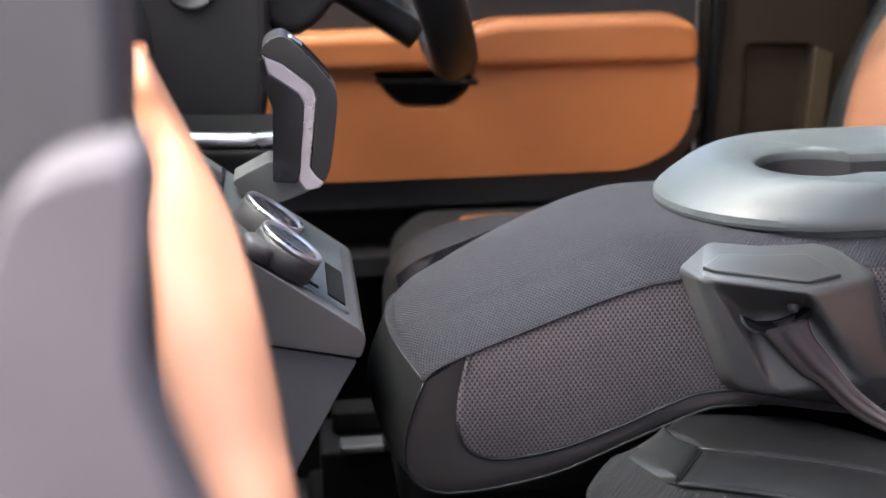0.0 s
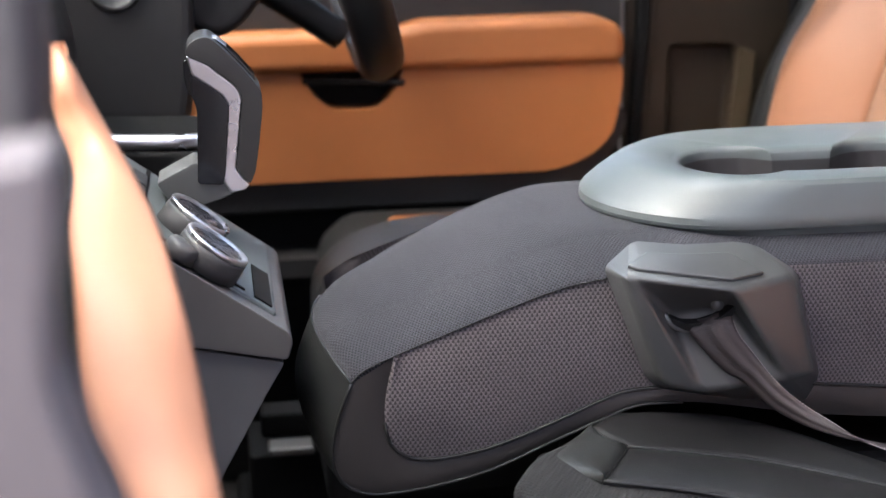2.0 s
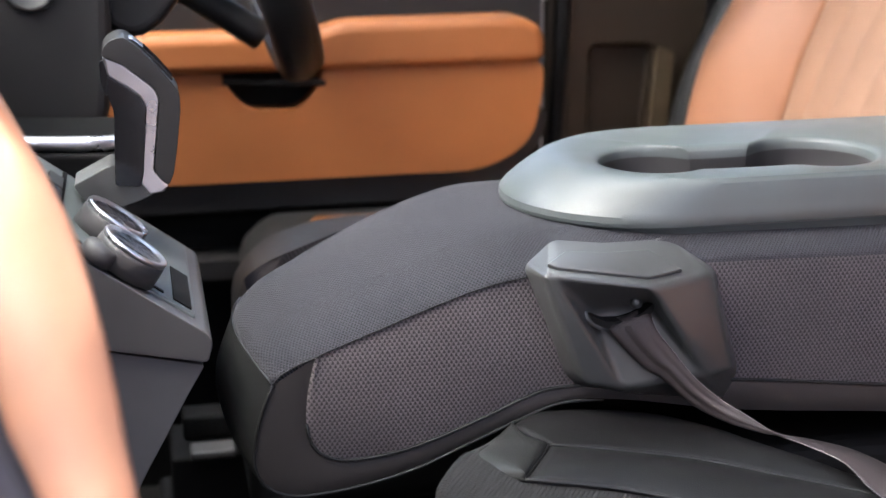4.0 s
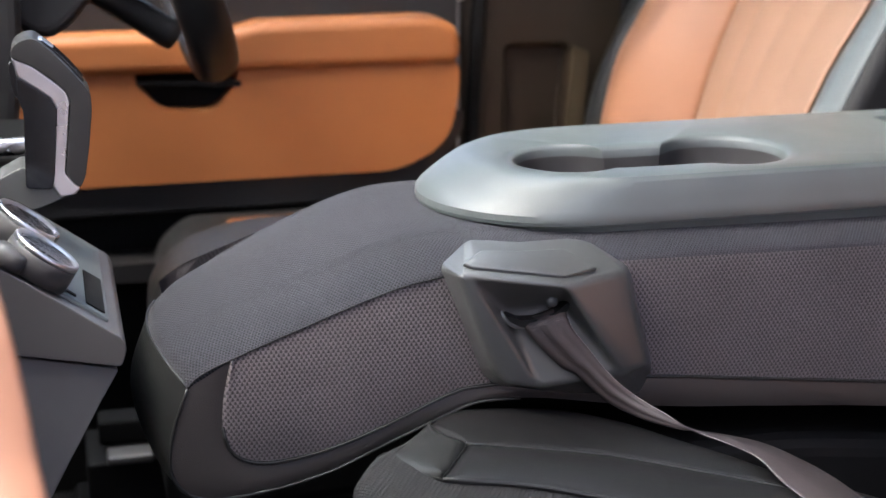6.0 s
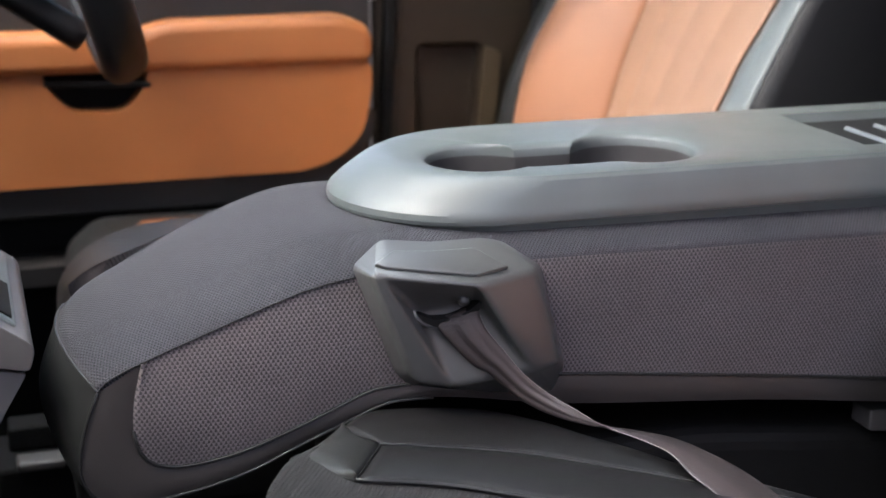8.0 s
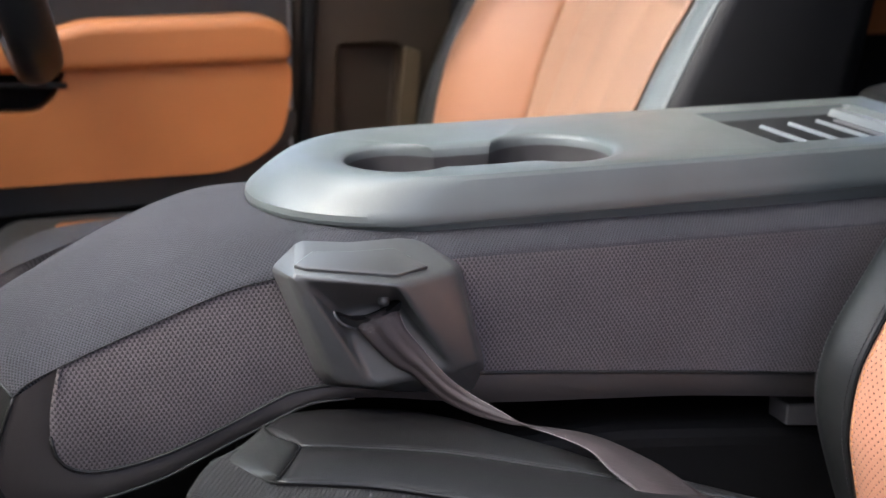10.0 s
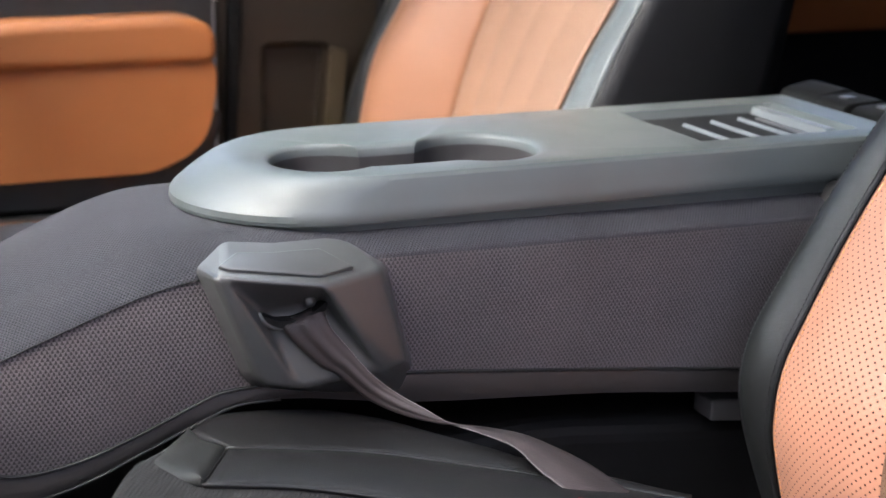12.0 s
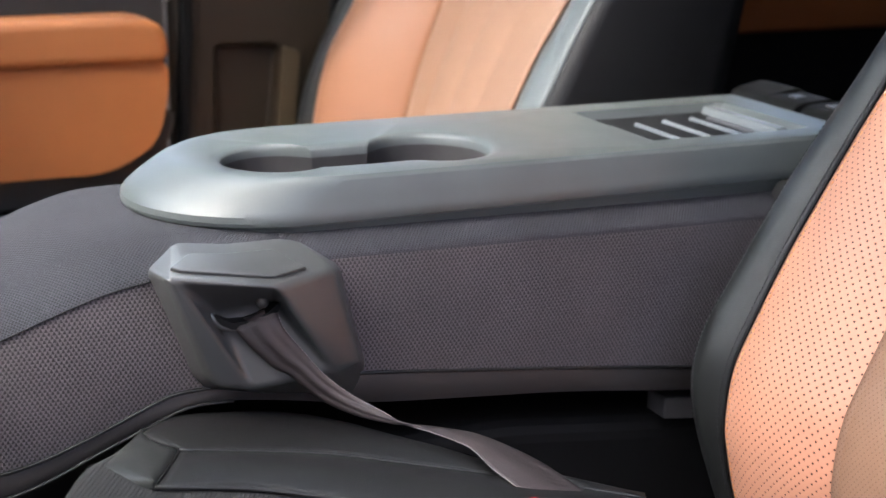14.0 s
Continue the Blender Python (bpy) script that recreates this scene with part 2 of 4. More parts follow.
def between(a, b, nv=10, bulge=(0, 0, 0), power=2.0, ends=0.0):
    """Rows of places from one curve to another, swelling in between; ends: the share over which the swelling fades in and out."""
    v = np.linspace(0, 1, nv)[None, :, None]
    swell = 1 - np.abs(2 * v - 1) ** power
    if ends:
        u = np.linspace(0, 1, len(a))[:, None, None]
        swell = swell * np.clip(np.minimum(u, 1 - u) / ends, 0, 1) ** 0.7
    return a[:, None] * (1 - v) + b[:, None] * v + swell * np.array(bulge)


def part(name, me, mat, parent=None, label=""):
    if isinstance(me, bmesh.types.BMesh):
        bm, me = me, bpy.data.meshes.new(name)
        bm.to_mesh(me)
        bm.free()
    me.name = name
    me.materials.clear()
    me.materials.append(mat)
    ob = new(name, me)
    ob.parent = parent
    return tagged(ob, label)


def thing(name, at, label, category, group="", kind=""):
    ob = new(name)
    ob.empty_display_size = 0.05
    return tagged(ob, label, category, group, kind)


def thick(ob, t, offset=-1.0):
    m = ob.modifiers.new("thickness", "SOLIDIFY")
    m.thickness, m.offset = t, offset
    return ob


def bevel(ob, w, seg=3, angle=35):
    m = ob.modifiers.new("edges", "BEVEL")
    m.width, m.segments, m.limit_method, m.angle_limit = w, seg, "ANGLE", radians(angle)
    m.harden_normals = False
    return ob


def prism(name, outline, y0, y1, smooth=False):
    """An outline in x and z drawn out across the car."""
    n = len(outline)
    verts = [(x, y0, z) for x, z in outline] + [(x, y1, z) for x, z in outline]
    faces = [(i, (i + 1) % n, n + (i + 1) % n, n + i) for i in range(n)] + [tuple(range(n)), tuple(range(n, 2 * n))]
    return mesh_of(name, verts, faces, None, smooth)


def slab(name, lo, hi):
    return prism(name, [(lo[0], lo[2]), (hi[0], lo[2]), (hi[0], hi[2]), (lo[0], hi[2])], lo[1], hi[1])


def loft(name, loops, cap=True):
    n = len(loops[0])
    verts = [v for lp in loops for v in lp]
    faces = [(k * n + i, k * n + (i + 1) % n, (k + 1) * n + (i + 1) % n, (k + 1) * n + i) for k in range(len(loops) - 1) for i in range(n)]
    if cap:
        faces += [tuple(range(n)), tuple(range((len(loops) - 1) * n, len(loops) * n))]
    return mesh_of(name, verts, faces)


def tube(name, path, r, sides=8):
    p = np.array(path, float)
    tang = np.gradient(p, axis=0)
    tang /= np.linalg.norm(tang, axis=1)[:, None]
    loops = []
    side = np.array([0.31, 0.87, 0.38])
    for q, t in zip(p, tang):
        a = side - t * (side @ t)
        a /= np.linalg.norm(a)
        b = np.cross(t, a)
        loops.append([q + r * (a * math.cos(w) + b * math.sin(w)) for w in np.linspace(0, 2 * math.pi, sides, endpoint=False)])
    return loft(name, loops)


def lathe(name, profile, centre, axis, sides=40):
    """Radius and height pairs turned round an axis."""
    turn = Vector((0, 0, 1)).rotation_difference(Vector(axis)).to_matrix()
    loops = []
    for r, h in profile:
        loops.append([np.array(centre) + np.array(turn @ Vector((r * math.cos(w), r * math.sin(w), h))) for w in np.linspace(0, 2 * math.pi, sides, endpoint=False)])
    return loft(name, loops)


def stitches(path, length, gap, r):
    """Single stitches laid end to end along a seam, joined."""
    p = np.array(path, float)
    run = np.concatenate([[0], np.cumsum(np.linalg.norm(np.diff(p, axis=0), axis=1))])
    verts, faces = [], []
    s = 0.0
    while s + length < run[-1]:
        a, b = [np.array([np.interp(w, run, p[:, k]) for k in range(3)]) for w in (s, s + length)]
        d = (b - a) / np.linalg.norm(b - a)
        u = np.cross(d, (0.3, 0.8, 0.5))
        u /= np.linalg.norm(u)
        w = np.cross(d, u)
        base = len(verts)
        for q, k in ((a, 0.5), (a + d * length * 0.25, 1), (a + d * length * 0.75, 1), (b, 0.5)):
            verts += [q + r * k * (u * math.cos(t) + w * math.sin(t)) for t in np.linspace(0, 2 * math.pi, 6, endpoint=False)]
        for k in range(3):
            faces += [(base + 6 * k + i, base + 6 * k + (i + 1) % 6, base + 6 * k + 6 + (i + 1) % 6, base + 6 * k + 6 + i) for i in range(6)]
        s += length + gap
    return mesh_of("stitching", verts, faces)


def carve(ob, cutters):
    """Cuts solids out of a mesh and keeps the result as plain mesh."""
    for c in cutters:
        m = ob.modifiers.new("cut", "BOOLEAN")
        m.operation, m.object, m.solver = "DIFFERENCE", c, "EXACT"
    bpy.context.view_layer.update()
    done = bpy.data.meshes.new_from_object(ob.evaluated_get(bpy.context.evaluated_depsgraph_get()))
    ob.modifiers.clear()
    ob.data = done
    for c in cutters:
        bpy.data.objects.remove(c)
    return ob


def smooth_by_angle(ob, degrees=35):
    bm = bmesh.new()
    bm.from_mesh(ob.data)
    for f in bm.faces:
        f.smooth = True
    for e in bm.edges:
        e.smooth = not (len(e.link_faces) == 2 and e.calc_face_angle(0) > radians(degrees))
    bm.to_mesh(ob.data)
    bm.free()
    return ob


# ---- the car's shell ----
def structure(name, me, mat, label, category):
    return tagged(part(name, me, mat, None, label), "", category, "", "structure")


structure("ground", slab("ground", (-300, -300, -0.62), (300, 300, -0.57)), paving, "grey paved ground outside the car", "ground")
structure("floor", slab("floor", (-1.0, 0.28, -0.06), (2.9, 2.02, 0.0)), carpet, "black carpeted car floor", "floor")
# Unseen roof opening, added to bring more light onto the upper faces.
roof = structure("ceiling", slab("ceiling", (-0.05, 0.46, 1.27), (2.9, 2.1, 1.32)), lining, "dark headlining with an added opening for top light", "ceiling")
carve(roof, [part("cut", slab("cut", (0.02, 0.98, 1.2), (0.66, 1.70, 1.4)), lining)])
structure("added_roof_pane", slab("added_roof_pane", (0.0, 0.95, 1.322), (0.69, 1.73, 1.327)), glass, "clear glass pane over the added roof opening", "window").visible_shadow = False
structure("wall_front", slab("wall_front", (-1.0, 0.28, 0.0), (-0.9, 2.02, 0.72)), deep_black, "black bulkhead under the windscreen", "wall")
structure("wall_rear", slab("wall_rear", (2.9, 0.28, -0.06), (2.96, 2.02, 1.32)), deep_black, "dark rear end of the cabin", "wall")
# Unseen wall, added to cut low near-side sky and bounce warm light.
structure("added_wall", slab("added_wall", (-14, -5.2, -0.57), (14, -5.0, 3.7)), bounce_wall, "plain unseen wall added to hold back near-side sky", "wall")
structure("sill", slab("sill", (-1.0, 0.22, -0.3), (2.9, 0.30, 0.10)), deep_black, "black door sill of the car", "sill")
structure("wall_near", slab("wall_near", (1.15, 0.24, -0.06), (2.9, 0.28, 1.27)), deep_black, "dark rear side of the cabin", "wall")

# driver's door
door = thing("door_1", None, "closed front door with tan leather and black trim", "door", "", "structure")
part("upper_trim", slab("upper_trim", (-0.9, 1.965, 0.60), (0.545, 2.02, 0.695)), soft_black, door, "black upper door trim")
body = part("lower_trim", slab("lower_trim", (-0.9, 1.965, 0.0), (0.545, 2.02, 0.60)), deep_black, door, "black lower door trim")
ledge = bevel(part("armrest_ledge", prism("l", rounded([(-0.9, 0.395), (0.47, 0.400), (0.535, 0.47), (0.545, 0.50), (0.545, 0.52), (-0.9, 0.52)], 0.02), 1.925, 1.97), soft_black, door, "dark grey ledge under the leather"), 0.006)
low = part("leather_panel", prism("p", rounded([(-0.9, 0.593), (-0.9, 0.441), (0.455, 0.441), (0.52, 0.475), (0.536, 0.545), (0.535, 0.593)], 0.035, 8), 1.914, 1.97), tan_leather, door, "padded tan leather door panel")
cut = part("cut", prism("c", rounded([(0.103, 0.60), (0.115, 0.566), (0.142, 0.536), (0.208, 0.534), (0.232, 0.560), (0.246, 0.60)], 0.014), 1.86, 1.958), tan_leather)
carve(low, [cut])
bevel(smooth_by_angle(low), 0.014, 5, 40)
roll = part("leather_armrest", prism("r", rounded([(-0.9, 0.586), (-0.9, 0.634), (0.235, 0.636), (0.268, 0.646), (0.498, 0.647), (0.534, 0.632), (0.537, 0.584)], 0.02, 6), 1.904, 1.97), tan_leather, door, "rolled tan leather armrest top")
bevel(smooth_by_angle(roll), 0.022, 6, 40)
bevel(part("pull_cup", prism("k", rounded([(0.100, 0.592), (0.113, 0.563), (0.140, 0.532), (0.210, 0.530), (0.236, 0.558), (0.250, 0.592)], 0.012), 1.945, 1.964), deep_black, door, "black pull handle cup"), 0.003)
bevel(part("grab_lip", prism("k", rounded([(0.110, 0.578), (0.110, 0.570), (0.243, 0.564), (0.243, 0.572)], 0.003), 1.912, 1.95), deep_black, door), 0.002)
part("pocket_ledge", slab("k", (-0.9, 1.90, 0.315), (0.5, 1.966, 0.34)), soft_black, door, "dark door pocket edge")
part("screw_cap", lathe("s", [(0.001, 0), (0.006, 0), (0.006, 0.004), (0.001, 0.005)], (0.546, 1.955, 0.667), (0, -1, 0), 14), silver, door)

structure("window_1", slab("window_1", (-0.8, 1.985, 0.695), (0.58, 1.989, 1.27)), glass, "clear driver's door window", "window").visible_shadow = False

# centre pillar and rear door
pillar = thing("pillar", None, "dark bronze centre pillar of the car body", "pillar", "", "structure")
post = part("post", prism("p", [(0.556, 0.0), (0.80, 0.0), (0.80, 0.70), (0.745, 0.78), (0.745, 1.27), (0.602, 1.27), (0.602, 0.76), (0.556, 0.70)], 1.985, 2.05), bronze, pillar)
carve(post, [part("cut", prism("c", rounded([(0.622, 0.40), (0.622, 0.592), (0.716, 0.590), (0.700, 0.40)], 0.012), 1.95, 2.008), bronze)])
bevel(smooth_by_angle(post), 0.006)
bevel(part("door_seal", prism("s", [(0.542, 0.0), (0.556, 0.0), (0.588, 0.70), (0.588, 1.27), (0.572, 1.27), (0.572, 0.70)], 1.965, 1.99), deep_black, pillar, "black rubber door seal"), 0.004)
bevel(part("pillar_edge", prism("s", [(0.562, 0.2), (0.570, 0.2), (0.600, 0.70), (0.600, 1.27), (0.592, 1.27), (0.592, 0.70)], 1.975, 1.99), bronze, pillar), 0.003)
# Strip in a paler bronze than the post.
bevel(part("lock_strip", prism("s", rounded([(0.700, 0.38), (0.728, 0.38), (0.742, 0.580), (0.718, 0.588)], 0.004), 1.976, 1.995), plastic("paler bronze paint", (0.055, 0.040, 0.022), 0.4), pillar, "paler bronze strip"), 0.003)
bevel(part("pillar_cover", prism("s", rounded([(0.765, 0.0), (0.90, 0.0), (0.95, 0.66), (0.80, 0.78), (0.78, 1.27), (0.70, 1.27), (0.745, 0.78), (0.79, 0.66)], 0.02), 1.955, 2.05), deep_black, pillar, "black pillar cover"), 0.01)
rear = thing("door_2", None, "closed rear door with tan leather panel", "door", "", "structure")
part("lower_trim", slab("t", (0.95, 1.97, 0.0), (2.9, 2.05, 0.60)), deep_black, rear)
bevel(part("leather_panel", prism("p", rounded([(1.38, 0.582), (2.6, 0.582), (2.6, 0.80), (1.30, 0.80)], 0.03), 1.93, 2.03), tan_leather, rear, "tan leather rear door panel"), 0.02, 4)
part("upper_trim", slab("t", (0.95, 1.975, 0.60), (2.9, 2.05, 0.80)), deep_black, rear)
structure("window_2", slab("window_2", (0.80, 1.985, 0.80), (2.9, 1.989, 1.27)), glass, "clear rear door window", "window").visible_shadow = False


# ---- folded centre seat with armrest tray ----
NEAR, FAR = 1.03, 1.30
seat = thing("car_seat", None, "charcoal knit centre seat folded flat as armrest", "seat")
seam_n = smooth_curve([(0.088, NEAR, 0.499), (0.102, NEAR, 0.510), (0.153, NEAR, 0.530), (0.238, NEAR, 0.560), (0.30, NEAR, 0.571), (0.42, NEAR, 0.571), (0.60, NEAR, 0.568), (0.98, NEAR, 0.562)], 90)
mid = np.linspace(0, 1, 41)
dome = 1 - np.abs(2 * mid - 1) ** 2.6
across_y = NEAR + (FAR - NEAR) * mid
# the front edge swings forward beside the near corner and back round the far one
swing = np.minimum(0.03, -0.022 * (1 - ((across_y - 1.115) / 0.085) ** 2))
rows = []
for q in seam_n:
    ease = max(0.0, 1 - (q[0] - 0.088) / 0.13)
    rise = float(np.interp(q[0], (0.088, 0.16, 0.23, 0.27, 0.31), (0.023, 0.025, 0.026, 0.023, 0.019)))
    swell = 1 - np.abs(2 * mid - 1) ** float(np.interp(q[0], (0.22, 0.31), (2.6, 5.0)))
    rows.append([(q[0] + swing[j] * ease ** 1.5, across_y[j], q[2] + rise * swell[j]) for j in range(len(mid))])
for row in rows:
    for j, (x, y, z) in enumerate(row):
        hollow = min(1, max(0, (1 - (max(0.0, 0.415 - x) / 0.108) ** 2 - ((y - 1.17) / 0.094) ** 2) / 0.25))
        row[j] = (x, y, z - 0.045 * hollow)
thick(part("top_cover", sheet_mesh("top", rows), knit_top, seat, "fine charcoal knit top cover"), 0.01)

edge_a = smooth_curve([(0.1200, NEAR, 0.5180), (0.1141, NEAR, 0.4916), (0.1121, NEAR, 0.4692), (0.1152, NEAR, 0.4508), (0.1236, NEAR, 0.4406), (0.1382, NEAR, 0.4351), (0.1597, NEAR, 0.4351), (0.1942, NEAR, 0.4412), (0.2375, NEAR, 0.4561), (0.2806, NEAR, 0.4737), (0.3023, NEAR, 0.4793), (0.3624, NEAR, 0.4790), (0.4527, NEAR, 0.4737), (0.5593, NEAR, 0.4613), (0.6682, NEAR, 0.4477), (0.7671, NEAR, 0.4343), (0.9800, NEAR, 0.4055)], 110)
edge_b = smooth_curve([(0.0880, NEAR, 0.4990), (0.0783, NEAR, 0.4735), (0.0727, NEAR, 0.4489), (0.0732, NEAR, 0.4328), (0.0801, NEAR, 0.4194), (0.0928, NEAR, 0.4112), (0.1120, NEAR, 0.4085), (0.1509, NEAR, 0.4124), (0.1943, NEAR, 0.4226), (0.2377, NEAR, 0.4403), (0.2810, NEAR, 0.4576), (0.3027, NEAR, 0.4655), (0.3246, NEAR, 0.4669), (0.3623, NEAR, 0.4639), (0.4531, NEAR, 0.4480), (0.5603, NEAR, 0.4371), (0.6416, NEAR, 0.4290), (0.7692, NEAR, 0.4115), (0.9800, NEAR, 0.3826)], 110)
upper = smooth_curve([(0.120, NEAR, 0.518), (0.153, NEAR, 0.530), (0.238, NEAR, 0.560), (0.30, NEAR, 0.571), (0.42, NEAR, 0.571), (0.60, NEAR, 0.568), (0.98, NEAR, 0.562)], 400)
# the panel's upper edge, matched by x to its lower one so that the knit stays square
xs = np.maximum.accumulate(np.maximum(edge_a[:, 0], 0.120))
top_edge = np.stack([np.interp(xs + 0.004 * (np.arange(110) > 0), upper[:, 0], upper[:, k]) for k in range(3)], 1)
side_rows = between(top_edge, edge_a, 14, (0, -0.0030, 0), 2.0)
side_me = sheet_mesh("side", side_rows)
flat_uv = side_me.uv_layers[0].data
for lp in side_me.loops:
    co = side_me.vertices[lp.vertex_index].co
    flat_uv[lp.index].uv = (co.x, co.z)
part("side_panel", side_me, knit_side, seat, "coarse charcoal knit side panel")
part("leather_border", sheet_mesh("border", between(edge_a, edge_b, 8, (0, -0.0015, 0))), lit_border_leather, seat, "smooth charcoal leather border")
down = smooth_curve([(0.088, NEAR, 0.499), (0.0783, NEAR, 0.4735), (0.0727, NEAR, 0.4489), (0.0732, NEAR, 0.4328), (0.0801, NEAR, 0.4194), (0.0928, NEAR, 0.4112)], 24)
cap_rows = []
for i, q in enumerate(down):
    w = i / 23
    pull = min(1.0, max(0.0, (w - 0.25) / 0.5))
    pull = 1 - 0.7 * pull * pull * (3 - 2 * pull)
    puff = -0.006 * math.sin(math.pi * w)
    cap_rows.append([(q[0] + swing[j] * (pull if swing[j] < 0 else 1) + puff * dome[j], across_y[j], q[2] + 0.023 * (1 - w) ** 1.5 * dome[j] - 0.012 * w * dome[j]) for j in range(len(mid))])
part("front_cap", sheet_mesh("cap", cap_rows), dark_leather, seat, "charcoal leather front cap")
far_a, far_b = edge_a.copy(), edge_b.copy()
far_top = top_edge.copy()
for c in (far_a, far_b, far_top):
    c[:, 1] = FAR
part("far_side", sheet_mesh("fs", between(far_top, far_b, 6, (0, 0.006, 0))), knit_side, seat)
part("underside", sheet_mesh("un", between(edge_b, far_b, 6, (0, 0, -0.006))), black_leather, seat, "black leather underside")
lift = np.array([0, -0.0022, 0])
part("front_piping", tube("pipe", edge_b[:40] + lift * 0.4, 0.0013), dark_leather, seat)
part("panel_piping", tube("pipe", edge_a[6:] + lift * 0.6, 0.0014), dark_leather, seat)
part("cap_piping", tube("pipe", np.array(rows[0])[:22] + np.array([0, 0, 0.0004]), 0.0011), dark_leather, seat)
seam_line = smooth_curve([(0.088, NEAR, 0.4995), (0.102, NEAR, 0.5105), (0.153, NEAR, 0.5305), (0.238, NEAR, 0.5605), (0.285, NEAR, 0.570)], 50) + lift * 0.2
part("seam_stitching", stitches(seam_line, 0.0034, 0.0014, 0.0007), thread_dark, seat)
part("seam_cord", tube("sc", seam_line + lift * 0.1, 0.0005), deep_black, seat, "black seam cord")
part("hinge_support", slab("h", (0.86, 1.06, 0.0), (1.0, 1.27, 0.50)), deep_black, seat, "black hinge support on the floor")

# armrest tray
XR = 0.965


JOIN, CX, CY = 0.735, 0.490, 1.143
LOOPS = [(0.312, 1.067, 1.275, 0.575), (0.2990, 1.0605, 1.2795, 0.5900), (0.2965, 1.0588, 1.2812, 0.5915), (0.2955, 1.0582, 1.2818, 0.5945), (0.2960, 1.0586, 1.2814, 0.5995), (0.2985, 1.0597, 1.2803, 0.6030),
         (0.3075, 1.0615, 1.2785, 0.6105), (0.3180, 1.0635, 1.2765, 0.6180), (0.3270, 1.0655, 1.2745, 0.6235), (0.3350, 1.0685, 1.2715, 0.6268), (0.345, 1.073, 1.267, 0.6280)]
CUPS = ((0.421, 1.144, 0.048), (0.555, 1.142, 0.053))


def chain(front, near, far, z, nose=0.12):
    """One loop: along the near side, round the nose, back along the far side, across the joint."""
    c, h = (near + far) / 2, (far - near) / 2
    pts = [(x, near, z) for x in np.linspace(JOIN, front + nose, 40)[:-1]]
    for w in np.linspace(-math.pi / 2, math.pi / 2, 121):
        s = math.sin(w)
        pts.append((front + nose * (1 - math.cos(w)), c + h * s, z))
    pts += [(x, far, z) for x in np.linspace(front + nose, JOIN, 40)[1:]]
    return pts + [(JOIN, y, z) for y in np.linspace(far, near, 24)[1:-1]]


def cup_reach(angle):
    """The same for the two cups and the neck between them."""
    dx, dy = math.cos(angle), math.sin(angle)
    far = min(0.040 / max(abs(dx), 1e-6), (0.031 if dy > 0 else 0.0385) / max(abs(dy), 1e-6))
    for x, y, r in CUPS:
        b = dx * (CX - x) + dy * (CY - y)
        disc = b * b - ((CX - x) ** 2 + (CY - y) ** 2 - r * r)
        if disc > 0:
            far = max(far, -b + math.sqrt(disc))
    return far


loops = [chain(*lp) for lp in LOOPS]
angles = [math.atan2(y - CY, x - CX) for x, y, z in loops[-1]]
inner = np.array([cup_reach(a) for a in angles])
for grow, z in ((0.0110, 0.6280), (0.0098, 0.6278), (0.0052, 0.6270), (0.0032, 0.6261), (0.0014, 0.6245), (0.0004, 0.6220), (-0.0002, 0.6180), (-0.003, 0.578), (-0.006, 0.5675), (-0.014, 0.565)):
    loops.append([(CX + (r + grow) * math.cos(a), CY + (r + grow) * math.sin(a), z) for r, a in zip(inner, angles)])
n = len(angles)
verts = [v for lp in loops for v in lp]
faces = [(k * n + i, k * n + (i + 1) % n, (k + 1) * n + (i + 1) % n, (k + 1) * n + i) for k in range(len(loops) - 1) for i in range(n)]
lip = len(LOOPS) + 6
faces = [f for f in faces if min(f) < lip * n]
cup_faces = [tuple(i - lip * n for i in f) for f in [(k * n + i, k * n + (i + 1) % n, (k + 1) * n + (i + 1) % n, (k + 1) * n + i) for k in range(lip, len(loops) - 1) for i in range(n)]]
cup_verts = [v for lp in loops[lip:] for v in lp]
cup_faces.append(tuple(range(len(cup_verts) - n, len(cup_verts))))
# rear half with the sunk mat
section = [(nr, z) for f, nr, r, z in LOOPS]
gx = [JOIN, 0.752, 0.759, 0.919, 0.928, XR]
cols = [(y, z, z) for y, z in section] + [(1.094, 0.628, 0.628), (1.098, 0.628, 0.6185), (1.232, 0.628, 0.6185), (1.236, 0.628, 0.628)] + [(r, z, z) for f, nr, r, z in LOOPS[::-1]]
start = len(verts)
for k, x in enumerate(gx):
    verts += [(x, y, low if k in (2, 3) else top) for y, top, low in cols]
m = len(cols)
faces += [(start + k * m + i, start + k * m + i + 1, start + (k + 1) * m + i + 1, start + (k + 1) * m + i) for k in range(len(gx) - 1) for i in range(m - 1)]
faces.append(tuple(start + (len(gx) - 1) * m + i for i in range(m)))
tray = part("armrest_tray", mesh_of("tray", verts, faces), satin, seat, "satin graphite tray with two cup holders")
smooth_by_angle(tray, 22)
smooth_by_angle(part("cup_wall", mesh_of("cw", cup_verts, cup_faces), cup_shade, tray, "cup holder walls painted darker for shade"), 40)
part("tray_mat", slab("mat", (0.7585, 1.0975, 0.6178), (0.9195, 1.2325, 0.6194)), mat_black, tray, "black rubber mat")
for k, x in enumerate((0.768, 0.800, 0.834, 0.868)):
    part("rib", prism("rib", [(x - 0.0030, 0.6185), (x - 0.0010, 0.6224), (x + 0.0010, 0.6224), (x + 0.0030, 0.6185)], 1.101, 1.190 + 0.004 * k), lit_rib_grey, tray)
bevel(part("tray_bar", prism("bar", [(0.897, 0.6185), (0.901, 0.6265), (0.912, 0.6265), (0.917, 0.6185)], 1.108, 1.228), lit_rib_grey, tray, "wide raised tray bar"), 0.0015)
